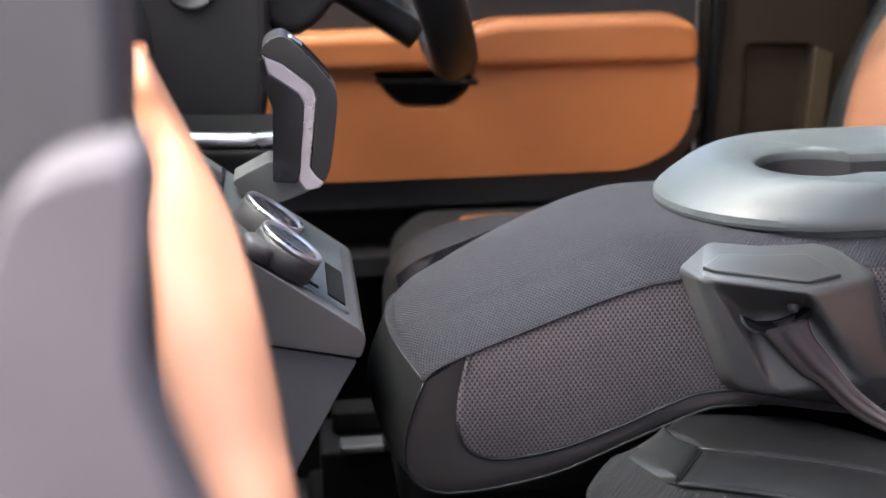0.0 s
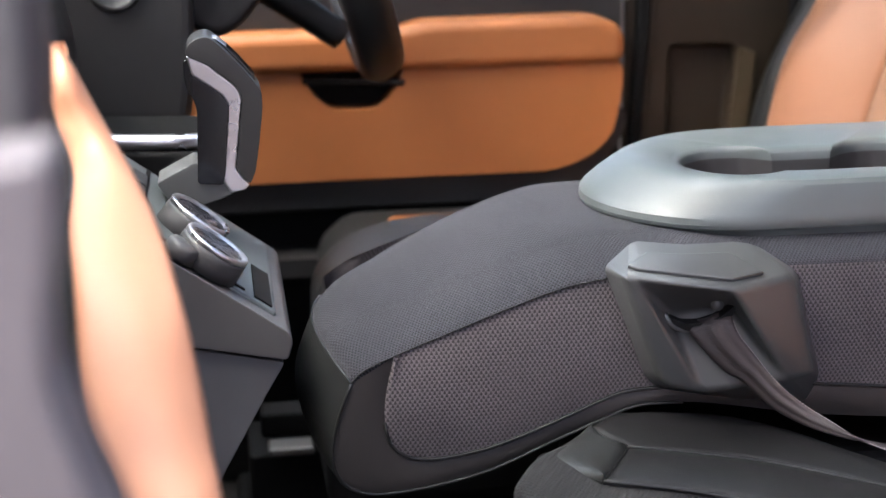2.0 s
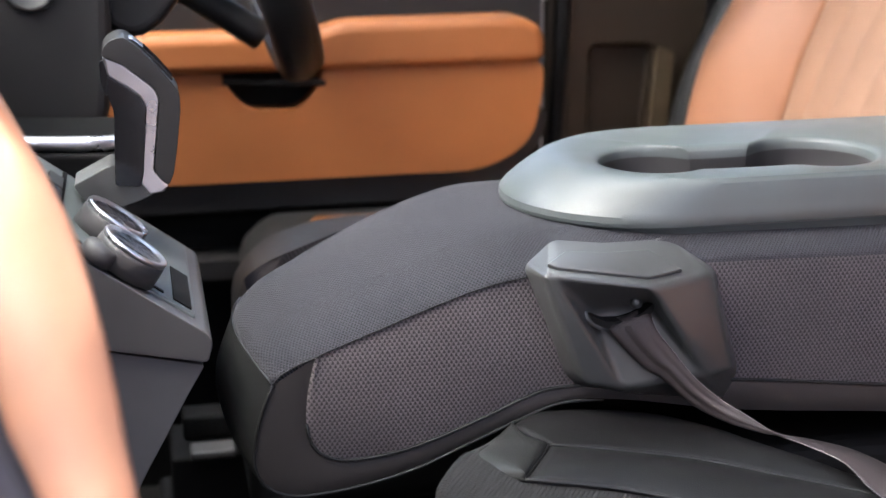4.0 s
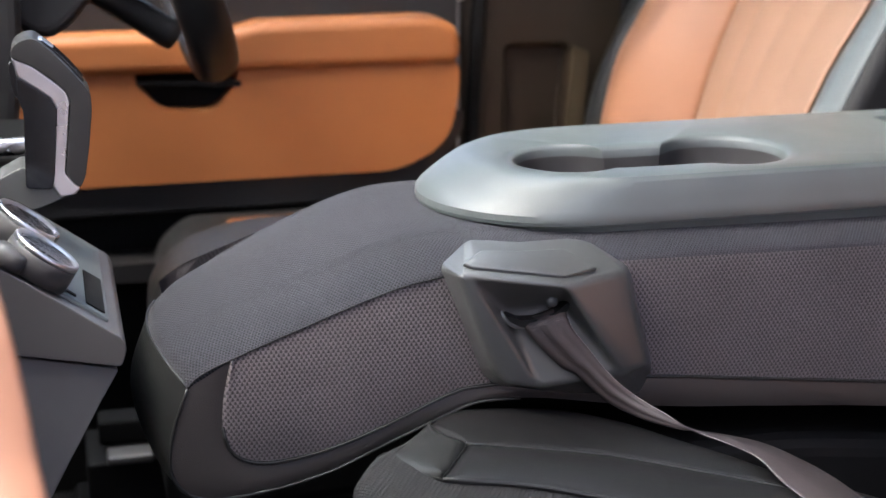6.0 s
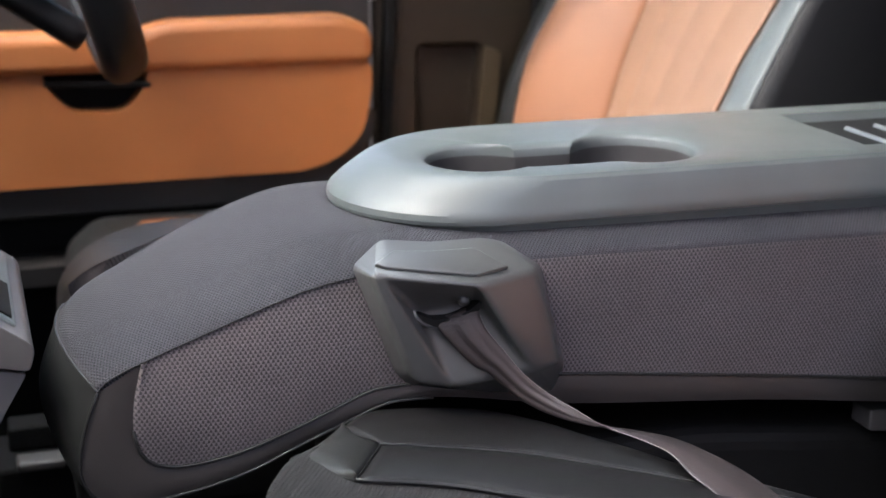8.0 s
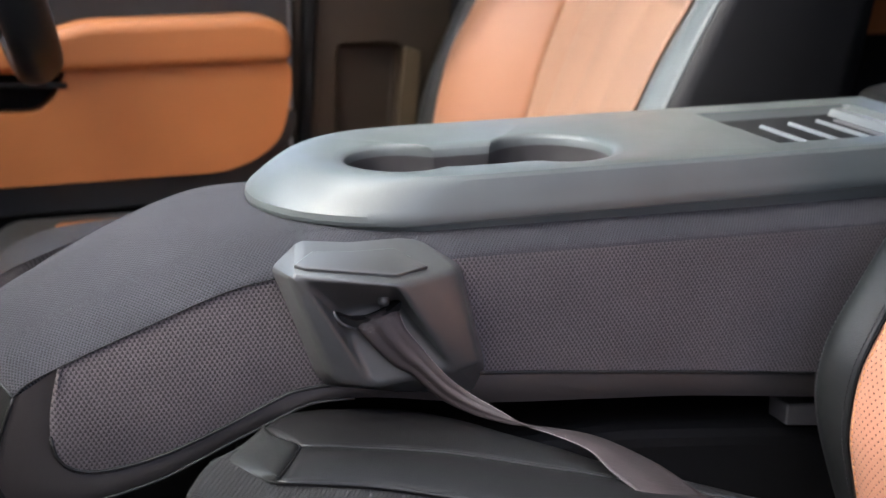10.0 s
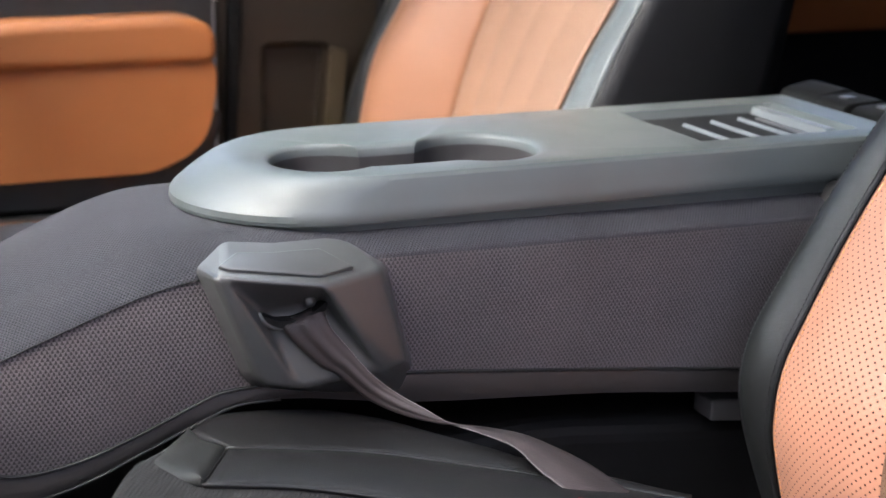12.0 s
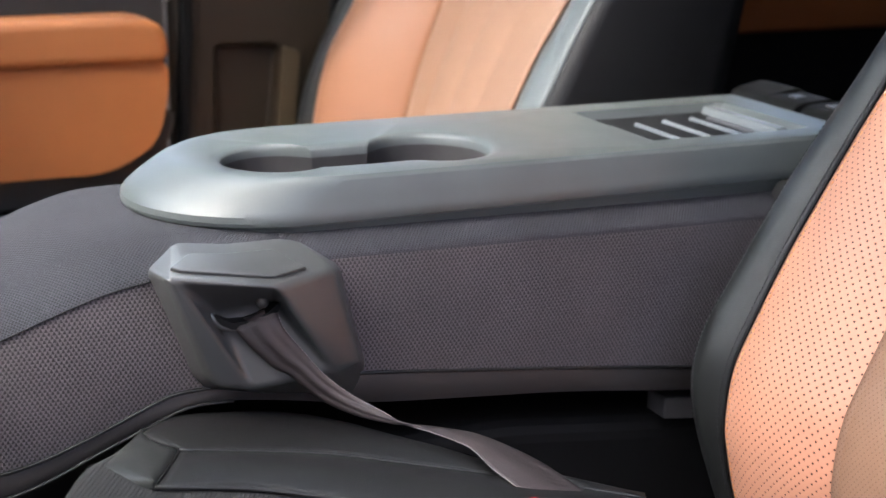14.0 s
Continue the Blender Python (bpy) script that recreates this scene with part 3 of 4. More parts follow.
part("rib", prism("bar", [(0.884, 0.6185), (0.886, 0.6215), (0.891, 0.6215), (0.893, 0.6185)], 1.104, 1.20), stack_trim, tray)
for y0 in (1.170, 1.112):
    key = bevel(part("release_key", prism("key", rounded([(0.968, 0.60), (0.967, 0.629), (0.976, 0.635), (1.018, 0.637), (1.028, 0.60)], 0.006), y0, y0 + 0.048), deep_black, seat, "black seat release key"), 0.004)
    part("key_mark", slab("m", (0.985, y0 + 0.018, 0.6345), (0.998, y0 + 0.030, 0.6374)), stack_trim, key)
bevel(part("latch_cover", prism("lc", rounded([(0.968, 0.60), (0.975, 0.632), (1.02, 0.640), (1.07, 0.60)], 0.012), 1.225, 1.285), deep_black, seat, "black latch cover"), 0.006)
bevel(part("tray_end", prism("te", rounded([(0.955, 0.56), (0.955, 0.622), (1.0, 0.615), (1.05, 0.60), (1.05, 0.54)], 0.01), 1.05, 1.29), soft_black, seat), 0.006)
bevel(part("hinge_cover", prism("hc", rounded([(0.858, 0.572), (0.868, 0.590), (0.96, 0.594), (0.96, 0.56)], 0.006), 1.036, 1.06), soft_black, seat), 0.003)

# belt outlet on the seat's side
# 0-10 against the knit, from the front corner over the top; 11-19 the proud ridges; 20 21 the mouth
verts = [(0.2777, 1.030, 0.5777), (0.2996, 1.030, 0.5969), (0.3384, 1.030, 0.5920), (0.3789, 1.030, 0.5918), (0.3950, 1.030, 0.5887), (0.4289, 1.030, 0.5654),
         (0.4519, 1.030, 0.4813), (0.4419, 1.030, 0.4574), (0.3713, 1.030, 0.4680), (0.3215, 1.030, 0.4789), (0.3106, 1.030, 0.4898)]
verts += [(0.2805, 0.992, 0.5834), (0.2881, 0.986, 0.5815), (0.3594, 0.976, 0.5708), (0.4170, 1.008, 0.5693), (0.4391, 1.010, 0.4898),
          (0.4121, 1.000, 0.4913), (0.3486, 1.004, 0.4832), (0.3232, 1.006, 0.4890), (0.3152, 1.006, 0.4972)]
verts += [(0.3238, 1.016, 0.5425), (0.3705, 1.015, 0.5481)]
faces = [(0, 1, 12, 11), (1, 2, 13, 12), (2, 3, 13), (3, 4, 14, 13), (4, 5, 14), (5, 6, 15, 14), (13, 14, 15, 16),
         (6, 7, 16, 15), (7, 8, 17, 16), (8, 9, 18, 17), (9, 10, 19, 18), (10, 0, 11, 19), (11, 12, 17, 18, 19),
         (12, 13, 21, 20), (12, 20, 17), (13, 16, 21), (20, 21, 16, 17)]
bezel = part("belt_outlet", mesh_of("outlet", verts, faces), outlet_black, seat, "satin black moulded belt outlet")
bevel(bezel, 0.0052, 5, 16)
bevel(part("outlet_plate", mesh_of("op", *(lambda p: (p + [(x, y + 0.004, z - 0.006) for x, y, z in p], [tuple(range(7)), tuple(range(7, 14))] + [(k, (k + 1) % 7, 7 + (k + 1) % 7, 7 + k) for k in range(7)]))(
    [(0.2868, 0.9979, 0.5888), (0.304, 1.0109, 0.5938), (0.3321, 1.0079, 0.5921), (0.3673, 1.0094, 0.5912), (0.3915, 0.9999, 0.577), (0.3612, 0.9854, 0.5772), (0.2935, 0.9934, 0.5868)])), outlet_black, bezel, "raised plate on the outlet's brow"), 0.0014, 3, 30)
mouth = rounded([(0.321, 0.5455), (0.3332, 0.5390), (0.3466, 0.5388), (0.3597, 0.5425), (0.3715, 0.5515), (0.3705, 0.5440), (0.3607, 0.5391), (0.3476, 0.5340), (0.3341, 0.5335), (0.3240, 0.5392)], 0.002, 3)
# Solid crescent in near-black paints the dark of the slot opening.
part("belt_slot", prism("sl", mouth, 1.0025, 1.03), deep_black, bezel, "black crescent painting the dark belt slot")
part("slot_lip", tube("lip", smooth_curve([(0.3205, 1.012, 0.5445), (0.3225, 1.0085, 0.5400), (0.3300, 1.0065, 0.5345), (0.3400, 1.0065, 0.5335), (0.352, 1.008, 0.5335)], 24), 0.0024, 12), outlet_black, bezel, "rounded lip under the slot")
part("guide_pin", lathe("gp", [(0.0005, -0.004), (0.004, -0.003), (0.005, 0), (0.004, 0.003), (0.0005, 0.004)], (0.3590, 1.0085, 0.5505), (0, -1, 0), 16), outlet_black, bezel)

# seat belt
belt = thing("seat_belt", None, "charcoal woven seat belt hanging from its outlet", "seat belt")
hi = smooth_curve([(0.3692, 1.012, 0.5445), (0.3687, 1.003, 0.5420), (0.3722, 0.998, 0.5309), (0.3831, 0.995, 0.5163), (0.4000, 0.987, 0.4945), (0.4181, 0.980, 0.4788), (0.4365, 0.968, 0.4677), (0.4506, 0.952, 0.4601),
                   (0.4687, 0.935, 0.4556), (0.4828, 0.920, 0.4516), (0.4872, 0.905, 0.4501), (0.4913, 0.885, 0.4442), (0.498, 0.862, 0.4395), (0.503, 0.845, 0.434)], 90)
lo = smooth_curve([(0.3372, 1.012, 0.5350), (0.3365, 1.003, 0.5330), (0.3470, 1.000, 0.5193), (0.3648, 0.999, 0.5006), (0.3769, 0.998, 0.4934), (0.3990, 0.990, 0.4729), (0.4208, 0.975, 0.4628), (0.4416, 0.958, 0.4596), (0.4510, 0.9515, 0.4595),
                   (0.4734, 0.945, 0.4562), (0.5022, 0.935, 0.4500), (0.5210, 0.915, 0.4445), (0.5367, 0.890, 0.4384), (0.5476, 0.862, 0.4316), (0.553, 0.845, 0.427)], 90)
ribbon = between(hi, lo, 15, (-0.001, -0.0025, 0.001))
ribbon[:, :, 1] -= 0.0012 * np.sin(np.linspace(0, 5 * math.pi, 15))[None, :] * np.linspace(1, 0, 90)[:, None] ** 1.5
thick(part("webbing", sheet_mesh("web", ribbon), belt_cloth, belt), 0.0013, 0)
part("edge_stitching", stitches(hi[4:] + np.array([0, -0.001, 0.0004]), 0.0022, 0.0006, 0.00038), thread_pale, belt, "pale edge thread")

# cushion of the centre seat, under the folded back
# Raised cushion in near-black: paints the dark gap below the folded back.
bevel(part("cushion", prism("c", rounded([(0.30, 0.08), (0.30, 0.35), (0.34, 0.395), (0.60, 0.395), (0.84, 0.365), (0.84, 0.08)], 0.03), 1.06, 1.285), deep_black, seat, "near-black cushion painting the shade under the folded back"), 0.02, 4)
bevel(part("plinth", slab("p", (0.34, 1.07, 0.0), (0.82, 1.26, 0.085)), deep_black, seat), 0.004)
bevel(part("bracket", prism("b", rounded([(0.751, 0.380), (0.751, 0.400), (0.84, 0.392), (0.84, 0.368)], 0.003), 1.045, 1.075), stack_trim, seat, "grey hinge bracket"), 0.002)


# ---- near front seat ----
def planar(me):
    """Unrolls a mesh in metres, along the car and across it."""
    layer = me.uv_layers.new(name="UVMap") if not me.uv_layers else me.uv_layers[0]
    for lp in me.loops:
        co = me.vertices[lp.vertex_index].co
        layer.data[lp.index].uv = (co.x, co.y * 0.9 + co.z)
    return me


def on_cushion(points, up=0.0):
    return [(x, y, 0.470 - 0.15 * (x - 0.25) + up) for x, y in points]


near_seat = thing("passenger_seat", None, "black and tan leather front seat with perforated backrest", "seat")
plan = [np.array(p) for p in rounded([(0.180, 0.50), (0.180, 0.895), (0.203, 0.943), (0.250, 0.990), (0.30, 0.985), (0.42, 0.960), (0.55, 0.90), (0.62, 0.50)], 0.02)]
centre = np.array([0.5, 0.76])
loops = []
for inset, fall in ((0.03, 0.0), (0.012, 0.001), (0.005, 0.005), (0.001, 0.012), (0.0, 0.024), (0.002, 0.20), (0.02, 0.21)):
    lp = []
    for q in plan:
        d = (q - centre) / np.linalg.norm(q - centre)
        e = q - d * inset
        lp.append((e[0], e[1], 0.468 - 0.15 * (e[0] - 0.25) - fall))
    loops.append(lp)
part("cushion", planar(loft("cushion", loops)), knit_dark, near_seat, "charcoal knit seat cushion")
s1 = np.array(on_cushion([(0.2776, 0.9551), (0.3114, 0.9536), (0.3816, 0.9443), (0.440, 0.922), (0.4904, 0.901), (0.54, 0.878), (0.60, 0.845)]))
s0 = np.array(on_cushion([(0.2437, 0.8914), (0.2906, 0.8866), (0.3167, 0.8811), (0.3523, 0.8672), (0.42, 0.838), (0.52, 0.79), (0.60, 0.75)]))
rim = np.array(on_cushion([(0.2602, 0.9916), (0.285, 1.022), (0.32, 1.036), (0.38, 1.038), (0.425, 1.016), (0.4472, 0.9924), (0.4802, 0.9583), (0.4972, 0.9300), (0.53, 0.905), (0.61, 0.86)], -0.002))
c1, c0, cr = smooth_curve(s1, 40), smooth_curve(s0, 40), smooth_curve(rim, 40)
thick(part("bolster_band", sheet_mesh("bb", between(c1, c0, 10, (0, 0, 0.007), 2, 0.12)), black_leather, near_seat, "black leather bolster band"), 0.006)
thick(part("inner_bolster", sheet_mesh("ib", between(cr, c1, 12, (0, 0, 0.006), 2, 0.2)), black_leather, near_seat, "black leather inner bolster"), 0.006)
f0 = smooth_curve(on_cushion([(0.2602, 0.9916), (0.2669, 0.969), (0.2776, 0.9551), (0.2596, 0.9189), (0.2437, 0.8914)]), 24)
f1 = smooth_curve(on_cushion([(0.2602, 0.9916), (0.2330, 0.966), (0.2085, 0.9375), (0.2294, 0.9086), (0.2437, 0.8914)], -0.001), 24)
f1[:, 2] -= 0.0075 * np.sin(np.linspace(0, math.pi, 24))
for f in (f0, f1):
    f[:, 2] -= 0.002 * np.clip((f[:, 1] - 0.955) / 0.037, 0, 1) ** 1.5
thick(part("corner_patch", sheet_mesh("cp", between(f0, f1, 8, (0, 0, 0.0055), 2)), dark_leather, near_seat, "smooth charcoal leather corner patch"), 0.001)
up = np.array([0, -0.0012, 0.0008])
for path in (c1 + up, c0 + up):
    part("cushion_piping", tube("pipe", path, 0.0014), dark_leather, near_seat)
for path in (f0[:11], f0[10:], f1[10:]):
    part("cushion_seam", tube("seam", path + np.array([0, 0, 0.0006]), 0.0009), deep_black, near_seat, "black stitched seam")
bevel(part("cushion_rear", slab("cr", (0.58, 0.52, 0.20), (0.80, 0.93, 0.36)), black_leather, near_seat, "black leather rear of the cushion"), 0.02, 4)
bevel(part("seat_plinth", slab("pl", (0.24, 0.54, 0.0), (0.80, 0.98, 0.27)), deep_black, near_seat, "black seat plinth on the floor"), 0.01)
hump = smooth_curve([(0.480, 0.838, 0.440), (0.489, 0.841, 0.4485), (0.5226, 0.840, 0.4435), (0.5606, 0.840, 0.4345), (0.6003, 0.838, 0.421), (0.64, 0.835, 0.40)], 30)
part("buckle_sleeve", sheet_mesh("bs", between(hump + np.array([0, 0.012, -0.02]), hump + np.array([0, -0.06, -0.012]), 14, (0, -0.004, 0.014), 4)), black_leather, near_seat, "black leather buckle sleeve")
part("red_button", lathe("rb", [(0.0005, 0.006), (0.004, 0.0055), (0.0052, 0.003), (0.0052, -0.01), (0.0005, -0.01)], (0.4925, 0.822, 0.4415), (0, -0.3, 1), 18), red, near_seat, "small red release button")

bl = smooth_curve([(1.03, 0.97, 0.92), (0.897, 0.97, 0.736), (0.862, 0.97, 0.688), (0.81, 0.97, 0.619), (0.76, 0.97, 0.541), (0.733, 0.97, 0.495), (0.724, 0.97, 0.455), (0.730, 0.97, 0.414), (0.746, 0.97, 0.369), (0.775, 0.97, 0.30)], 110)
br = smooth_curve([(1.0, 0.93, 0.89), (0.867, 0.93, 0.697), (0.824, 0.93, 0.632), (0.785, 0.93, 0.569), (0.756, 0.93, 0.514), (0.737, 0.93, 0.472), (0.732, 0.93, 0.428), (0.736, 0.93, 0.398), (0.748, 0.93, 0.353), (0.768, 0.93, 0.30)], 110)
back = thick(part("backrest_bolster", sheet_mesh("bk", between(bl, br, 12, (-0.007, 0.002, 0))), dark_leather, near_seat, "smooth charcoal leather bolster edge"), 0.006)
bs = br + np.array([0.011, -0.13, 0])
bc = bs + np.array([0.004, -0.26, 0])
bo = bc + np.array([-0.01, -0.12, 0])
thick(part("perforated_facing", sheet_mesh("pf", between(br, bs, 26, (-0.012, 0, 0.004), 2.6)), tan_perforated, near_seat, "perforated tan leather backrest facing"), 0.006)
thick(part("centre_facing", sheet_mesh("cf", between(bs, bc, 26, (-0.006, 0, 0.002), 4)), tan_fine, near_seat, "finely perforated tan leather centre"), 0.006)
thick(part("outer_facing", sheet_mesh("of", between(bc, bo, 16, (-0.02, 0, 0.004))), tan_perforated, near_seat), 0.006)
part("inner_side", sheet_mesh("is", between(bl, bl + np.array([0.17, 0.012, -0.02]), 8, (0, 0.012, 0))), black_leather, near_seat, "black leather backrest side")
part("back_shell", sheet_mesh("bsh", between(bl + np.array([0.17, 0.012, -0.02]), bo + np.array([0.19, 0, -0.02]), 8)), deep_black, near_seat)
part("facing_piping", tube("pipe", br + np.array([-0.0015, 0.0008, 0]), 0.0016), deep_black, near_seat)
part("seam_piping", tube("pipe", bs + np.array([-0.001, 0, 0]), 0.0012), tan_leather, near_seat)
grid_b = between(bl, br, 12, (-0.007, 0.002, 0))
part("bolster_stitching", stitches(grid_b[:, 10] * 0.75 + grid_b[:, 9] * 0.25 + np.array([-0.0006, 0, 0]), 0.0032, 0.0014, 0.0006), thread_dark, near_seat)
part("edge_stitching", stitches(grid_b[:, 0] + np.array([-0.0008, -0.001, 0]), 0.0034, 0.0014, 0.0006), thread_dark, near_seat)
grid_f = between(br, bs, 26, (-0.012, 0, 0.004), 2.6)
part("facing_stitching", stitches(grid_f[:, 1] * 0.6 + grid_f[:, 2] * 0.4 + np.array([-0.0006, 0, 0]), 0.0036, 0.0016, 0.0007), thread_tan, near_seat, "pale tan facing stitching")

# ---- far front seat ----
far_seat = thing("driver_seat", None, "tan leather front seat with black sides and bolsters", "seat")


fl = {
    "a": smooth_curve([(0.755, 1.935, 0.42), (0.757, 1.935, 0.49), (0.775, 1.935, 0.57), (0.815, 1.935, 0.66), (0.90, 1.935, 0.83), (1.02, 1.935, 1.08)], 60),
    "b": smooth_curve([(0.700, 1.90, 0.42), (0.7077, 1.90, 0.4895), (0.7284, 1.90, 0.5704), (0.7711, 1.90, 0.6609), (0.86, 1.90, 0.83), (0.985, 1.90, 1.08)], 60),
    "c": smooth_curve([(0.718, 1.862, 0.42), (0.7223, 1.862, 0.4982), (0.7426, 1.862, 0.5908), (0.7845, 1.862, 0.6648), (0.875, 1.862, 0.83), (0.995, 1.862, 1.08)], 60),
    "d": smooth_curve([(0.760, 1.70, 0.42), (0.7891, 1.70, 0.5333), (0.8097, 1.70, 0.6044), (0.8393, 1.70, 0.6815), (0.90, 1.70, 0.83), (1.01, 1.70, 1.08)], 60),
    "e": smooth_curve([(0.728, 1.455, 0.42), (0.768, 1.455, 0.51), (0.807, 1.455, 0.5894), (0.8355, 1.455, 0.6466), (0.8736, 1.455, 0.7082), (0.94, 1.455, 0.83), (1.06, 1.455, 1.08)], 60),
    "f": smooth_curve([(0.735, 1.402, 0.42), (0.775, 1.402, 0.52), (0.8153, 1.402, 0.6028), (0.8442, 1.402, 0.6602), (0.8731, 1.402, 0.7142), (0.94, 1.402, 0.83), (1.06, 1.402, 1.08)], 60),
}
thick(part("outer_bolster", sheet_mesh("ob", between(fl["a"], fl["b"], 8, (-0.008, 0, 0))), dark_leather, far_seat, "charcoal leather outer bolster"), 0.006)
thick(part("outer_edge", sheet_mesh("oe", between(fl["b"], fl["c"], 6, (-0.006, 0, 0))), dark_leather, far_seat), 0.006)
thick(part("bolster_facing", sheet_mesh("bf", between(fl["c"], fl["d"], 20, (-0.042, 0, 0.010), 2.2)), dimmed_seat_tan, far_seat, "smooth tan leather bolster"), 0.006)
pleat = between(fl["d"], fl["e"], 61, (-0.006, 0, 0))
pleat[:, :, 0] -= 0.0032 * np.abs(np.sin(np.linspace(0, 4 * math.pi, 61)))[None, :]
thick(part("centre_facing", sheet_mesh("cf", pleat), tan_fine, far_seat, "pleated lit tan leather centre"), 0.006)
thick(part("inner_bolster", sheet_mesh("ib", between(fl["e"], fl["f"], 10, (-0.006, 0.0, 0.004))), painted_sheen_leather, far_seat, "charcoal leather inner bolster edge"), 0.006)
backline = smooth_curve([(1.045 + 0.187 * (z - 0.6165), 1.395, z) for z in (0.42, 0.60, 0.80, 1.08)], 60)
thick(part("inner_side", sheet_mesh("is", between(fl["f"], backline, 10, (0, -0.008, 0))), black_leather, far_seat, "black leather backrest side"), 0.006)
part("side_piping", tube("pipe", backline + np.array([0, -0.002, 0]), 0.003), dark_leather, far_seat)
part("centre_piping", tube("pipe", fl["d"] + np.array([-0.001, 0, 0]), 0.0016), tan_leather, far_seat)
part("back_shell", sheet_mesh("bs", between(backline, backline + np.array([0.02, 0.52, 0]), 8, (0.03, 0, 0))), deep_black, far_seat, "black backrest shell")
bevel(part("cushion_bolster", prism("cb", rounded([(0.086, 0.25), (0.090, 0.420), (0.104, 0.444), (0.132, 0.466), (0.170, 0.479), (0.21, 0.484), (0.45, 0.482), (0.82, 0.46), (0.82, 0.25)], 0.02), 1.325, 1.57), dark_leather, far_seat, "charcoal leather cushion bolster"), 0.03, 6, 30)
bevel(part("cushion", prism("cu", rounded([(0.12, 0.24), (0.12, 0.37), (0.16, 0.405), (0.82, 0.40), (0.82, 0.24)], 0.02), 1.56, 1.90), dark_leather, far_seat, "charcoal leather seat cushion"), 0.02, 5, 30)
bevel(part("cushion_insert", prism("ci", rounded([(0.20, 0.39), (0.21, 0.410), (0.80, 0.405), (0.80, 0.39)], 0.01), 1.64, 1.84), tan_leather, far_seat, "tan leather cushion insert"), 0.004)
bevel(part("seat_plinth", slab("pl", (0.20, 1.46, 0.0), (0.80, 1.86, 0.26)), deep_black, far_seat, "black seat plinth on the floor"), 0.01)
bevel(part("rail_foot", slab("rf", (0.0, 1.53, 0.0), (0.22, 1.62, 0.17)), deep_black, far_seat), 0.008)
bevel(part("rail", slab("rl", (0.036, 1.50, 0.236), (0.085, 1.53, 0.246)), steel, far_seat, "galvanised steel seat rail"), 0.003)
bevel(part("rail_cover", slab("rc", (0.015, 1.51, 0.165), (0.20, 1.61, 0.236)), deep_black, far_seat), 0.004)
bevel(part("adjuster", slab("ad", (0.03, 1.56, 0.235), (0.20, 1.60, 0.262)), deep_black, far_seat), 0.004)

# ---- dashboard ----
dash = thing("dashboard", None, "dark grey dashboard with a padded tan leather rail", "dashboard")
pr = smooth_curve([(-0.084, 0.80, 0.788), (-0.074, 0.80, 0.781), (-0.064, 0.79, 0.763), (-0.053, 0.78, 0.743), (-0.041, 0.76, 0.724), (-0.029, 0.72, 0.707), (-0.018, 0.65, 0.689), (-0.0115, 0.62, 0.662), (-0.008, 0.60, 0.641), (-0.0045, 0.58, 0.625), (0.002, 0.55, 0.57)], 60)
pl = smooth_curve([(-0.085, 0.80, 0.786), (-0.083, 0.78, 0.770), (-0.080, 0.78, 0.749), (-0.072, 0.76, 0.729), (-0.070, 0.70, 0.715), (-0.066, 0.66, 0.699), (-0.062, 0.62, 0.675), (-0.057, 0.60, 0.656), (-0.044, 0.58, 0.628), (-0.030, 0.55, 0.57)], 60)
thick(part("leather_rail", sheet_mesh("lr", between(pl, pr, 14, (0.004, -0.012, 0.004))), lit_rail_leather, dash, "padded tan leather dash rail"), 0.008, -1)
# Near-black sheet stands in for the shaded gap beside the rail.
part("rail_back", sheet_mesh("rb", between(pl + np.array([-0.002, 0.004, 0]), pl + np.array([-0.06, 0.05, 0.0]), 6)), deep_black, dash, "black sheet painting the shaded gap behind the rail")
end_shape = [(-0.30, 0.06), (-0.30, 0.79), (-0.075, 0.79), (-0.062, 0.815), (-0.0560, 0.8300), (-0.0464, 0.8354), (-0.037, 0.8374), (-0.0318, 0.8379), (-0.0298, 0.8350), (-0.0308, 0.8179), (-0.0335, 0.8055), (-0.0340, 0.7901), (-0.0310, 0.7809), (-0.0270, 0.7659), (-0.0232, 0.7545), (-0.0160, 0.7375), (0.0, 0.68), (0.0, 0.06)]
bevel(part("end_panel", prism("ep", rounded(end_shape, 0.006), 0.285, 0.318), grey_trim, dash, "grey moulded dash end panel"), 0.008, 4)
bevel(part("pillar_trim", prism("pt", rounded([(-0.30, 0.70), (-0.075, 0.70), (-0.060, 0.80), (-0.057, 0.90), (-0.10, 1.27), (-0.30, 1.27)], 0.01), 0.53, 0.60), pillar_grey, dash, "grey windscreen pillar trim"), 0.012, 4)
bevel(part("dash_body", prism("db", rounded([(-0.90, 0.05), (-0.90, 0.74), (-0.30, 0.83), (-0.15, 0.81), (-0.125, 0.70), (-0.16, 0.05)], 0.03), 0.60, 1.44), soft_black, dash, "soft black dash body"), 0.01)
shroud = bevel(part("driver_panel", prism("dp", rounded([(-0.90, 0.05), (-0.90, 0.78), (-0.40, 0.95), (-0.02, 0.93), (-0.016, 0.73), (-0.020, 0.645), (-0.030, 0.590), (-0.11, 0.565), (-0.20, 0.05)], 0.03), 1.50, 1.70), driver_black, dash, "soft black driver's side panel"), 0.012)
part("vent_ring", lathe("vr", [(0.020, 0), (0.022, 0.004), (0.026, 0.004), (0.028, 0), (0.020, -0.001)], (-0.092, 1.499, 0.747), (0, -1, 0), 36), driver_black, dash)
part("trim_bar", tube("tb", smooth_curve([(-0.22, 1.31, 0.640), (-0.10, 1.30, 0.632), (-0.03, 1.30, 0.629), (-0.005, 1.31, 0.628)], 20), 0.0075, 14), silver, dash, "brushed aluminium trim bar")
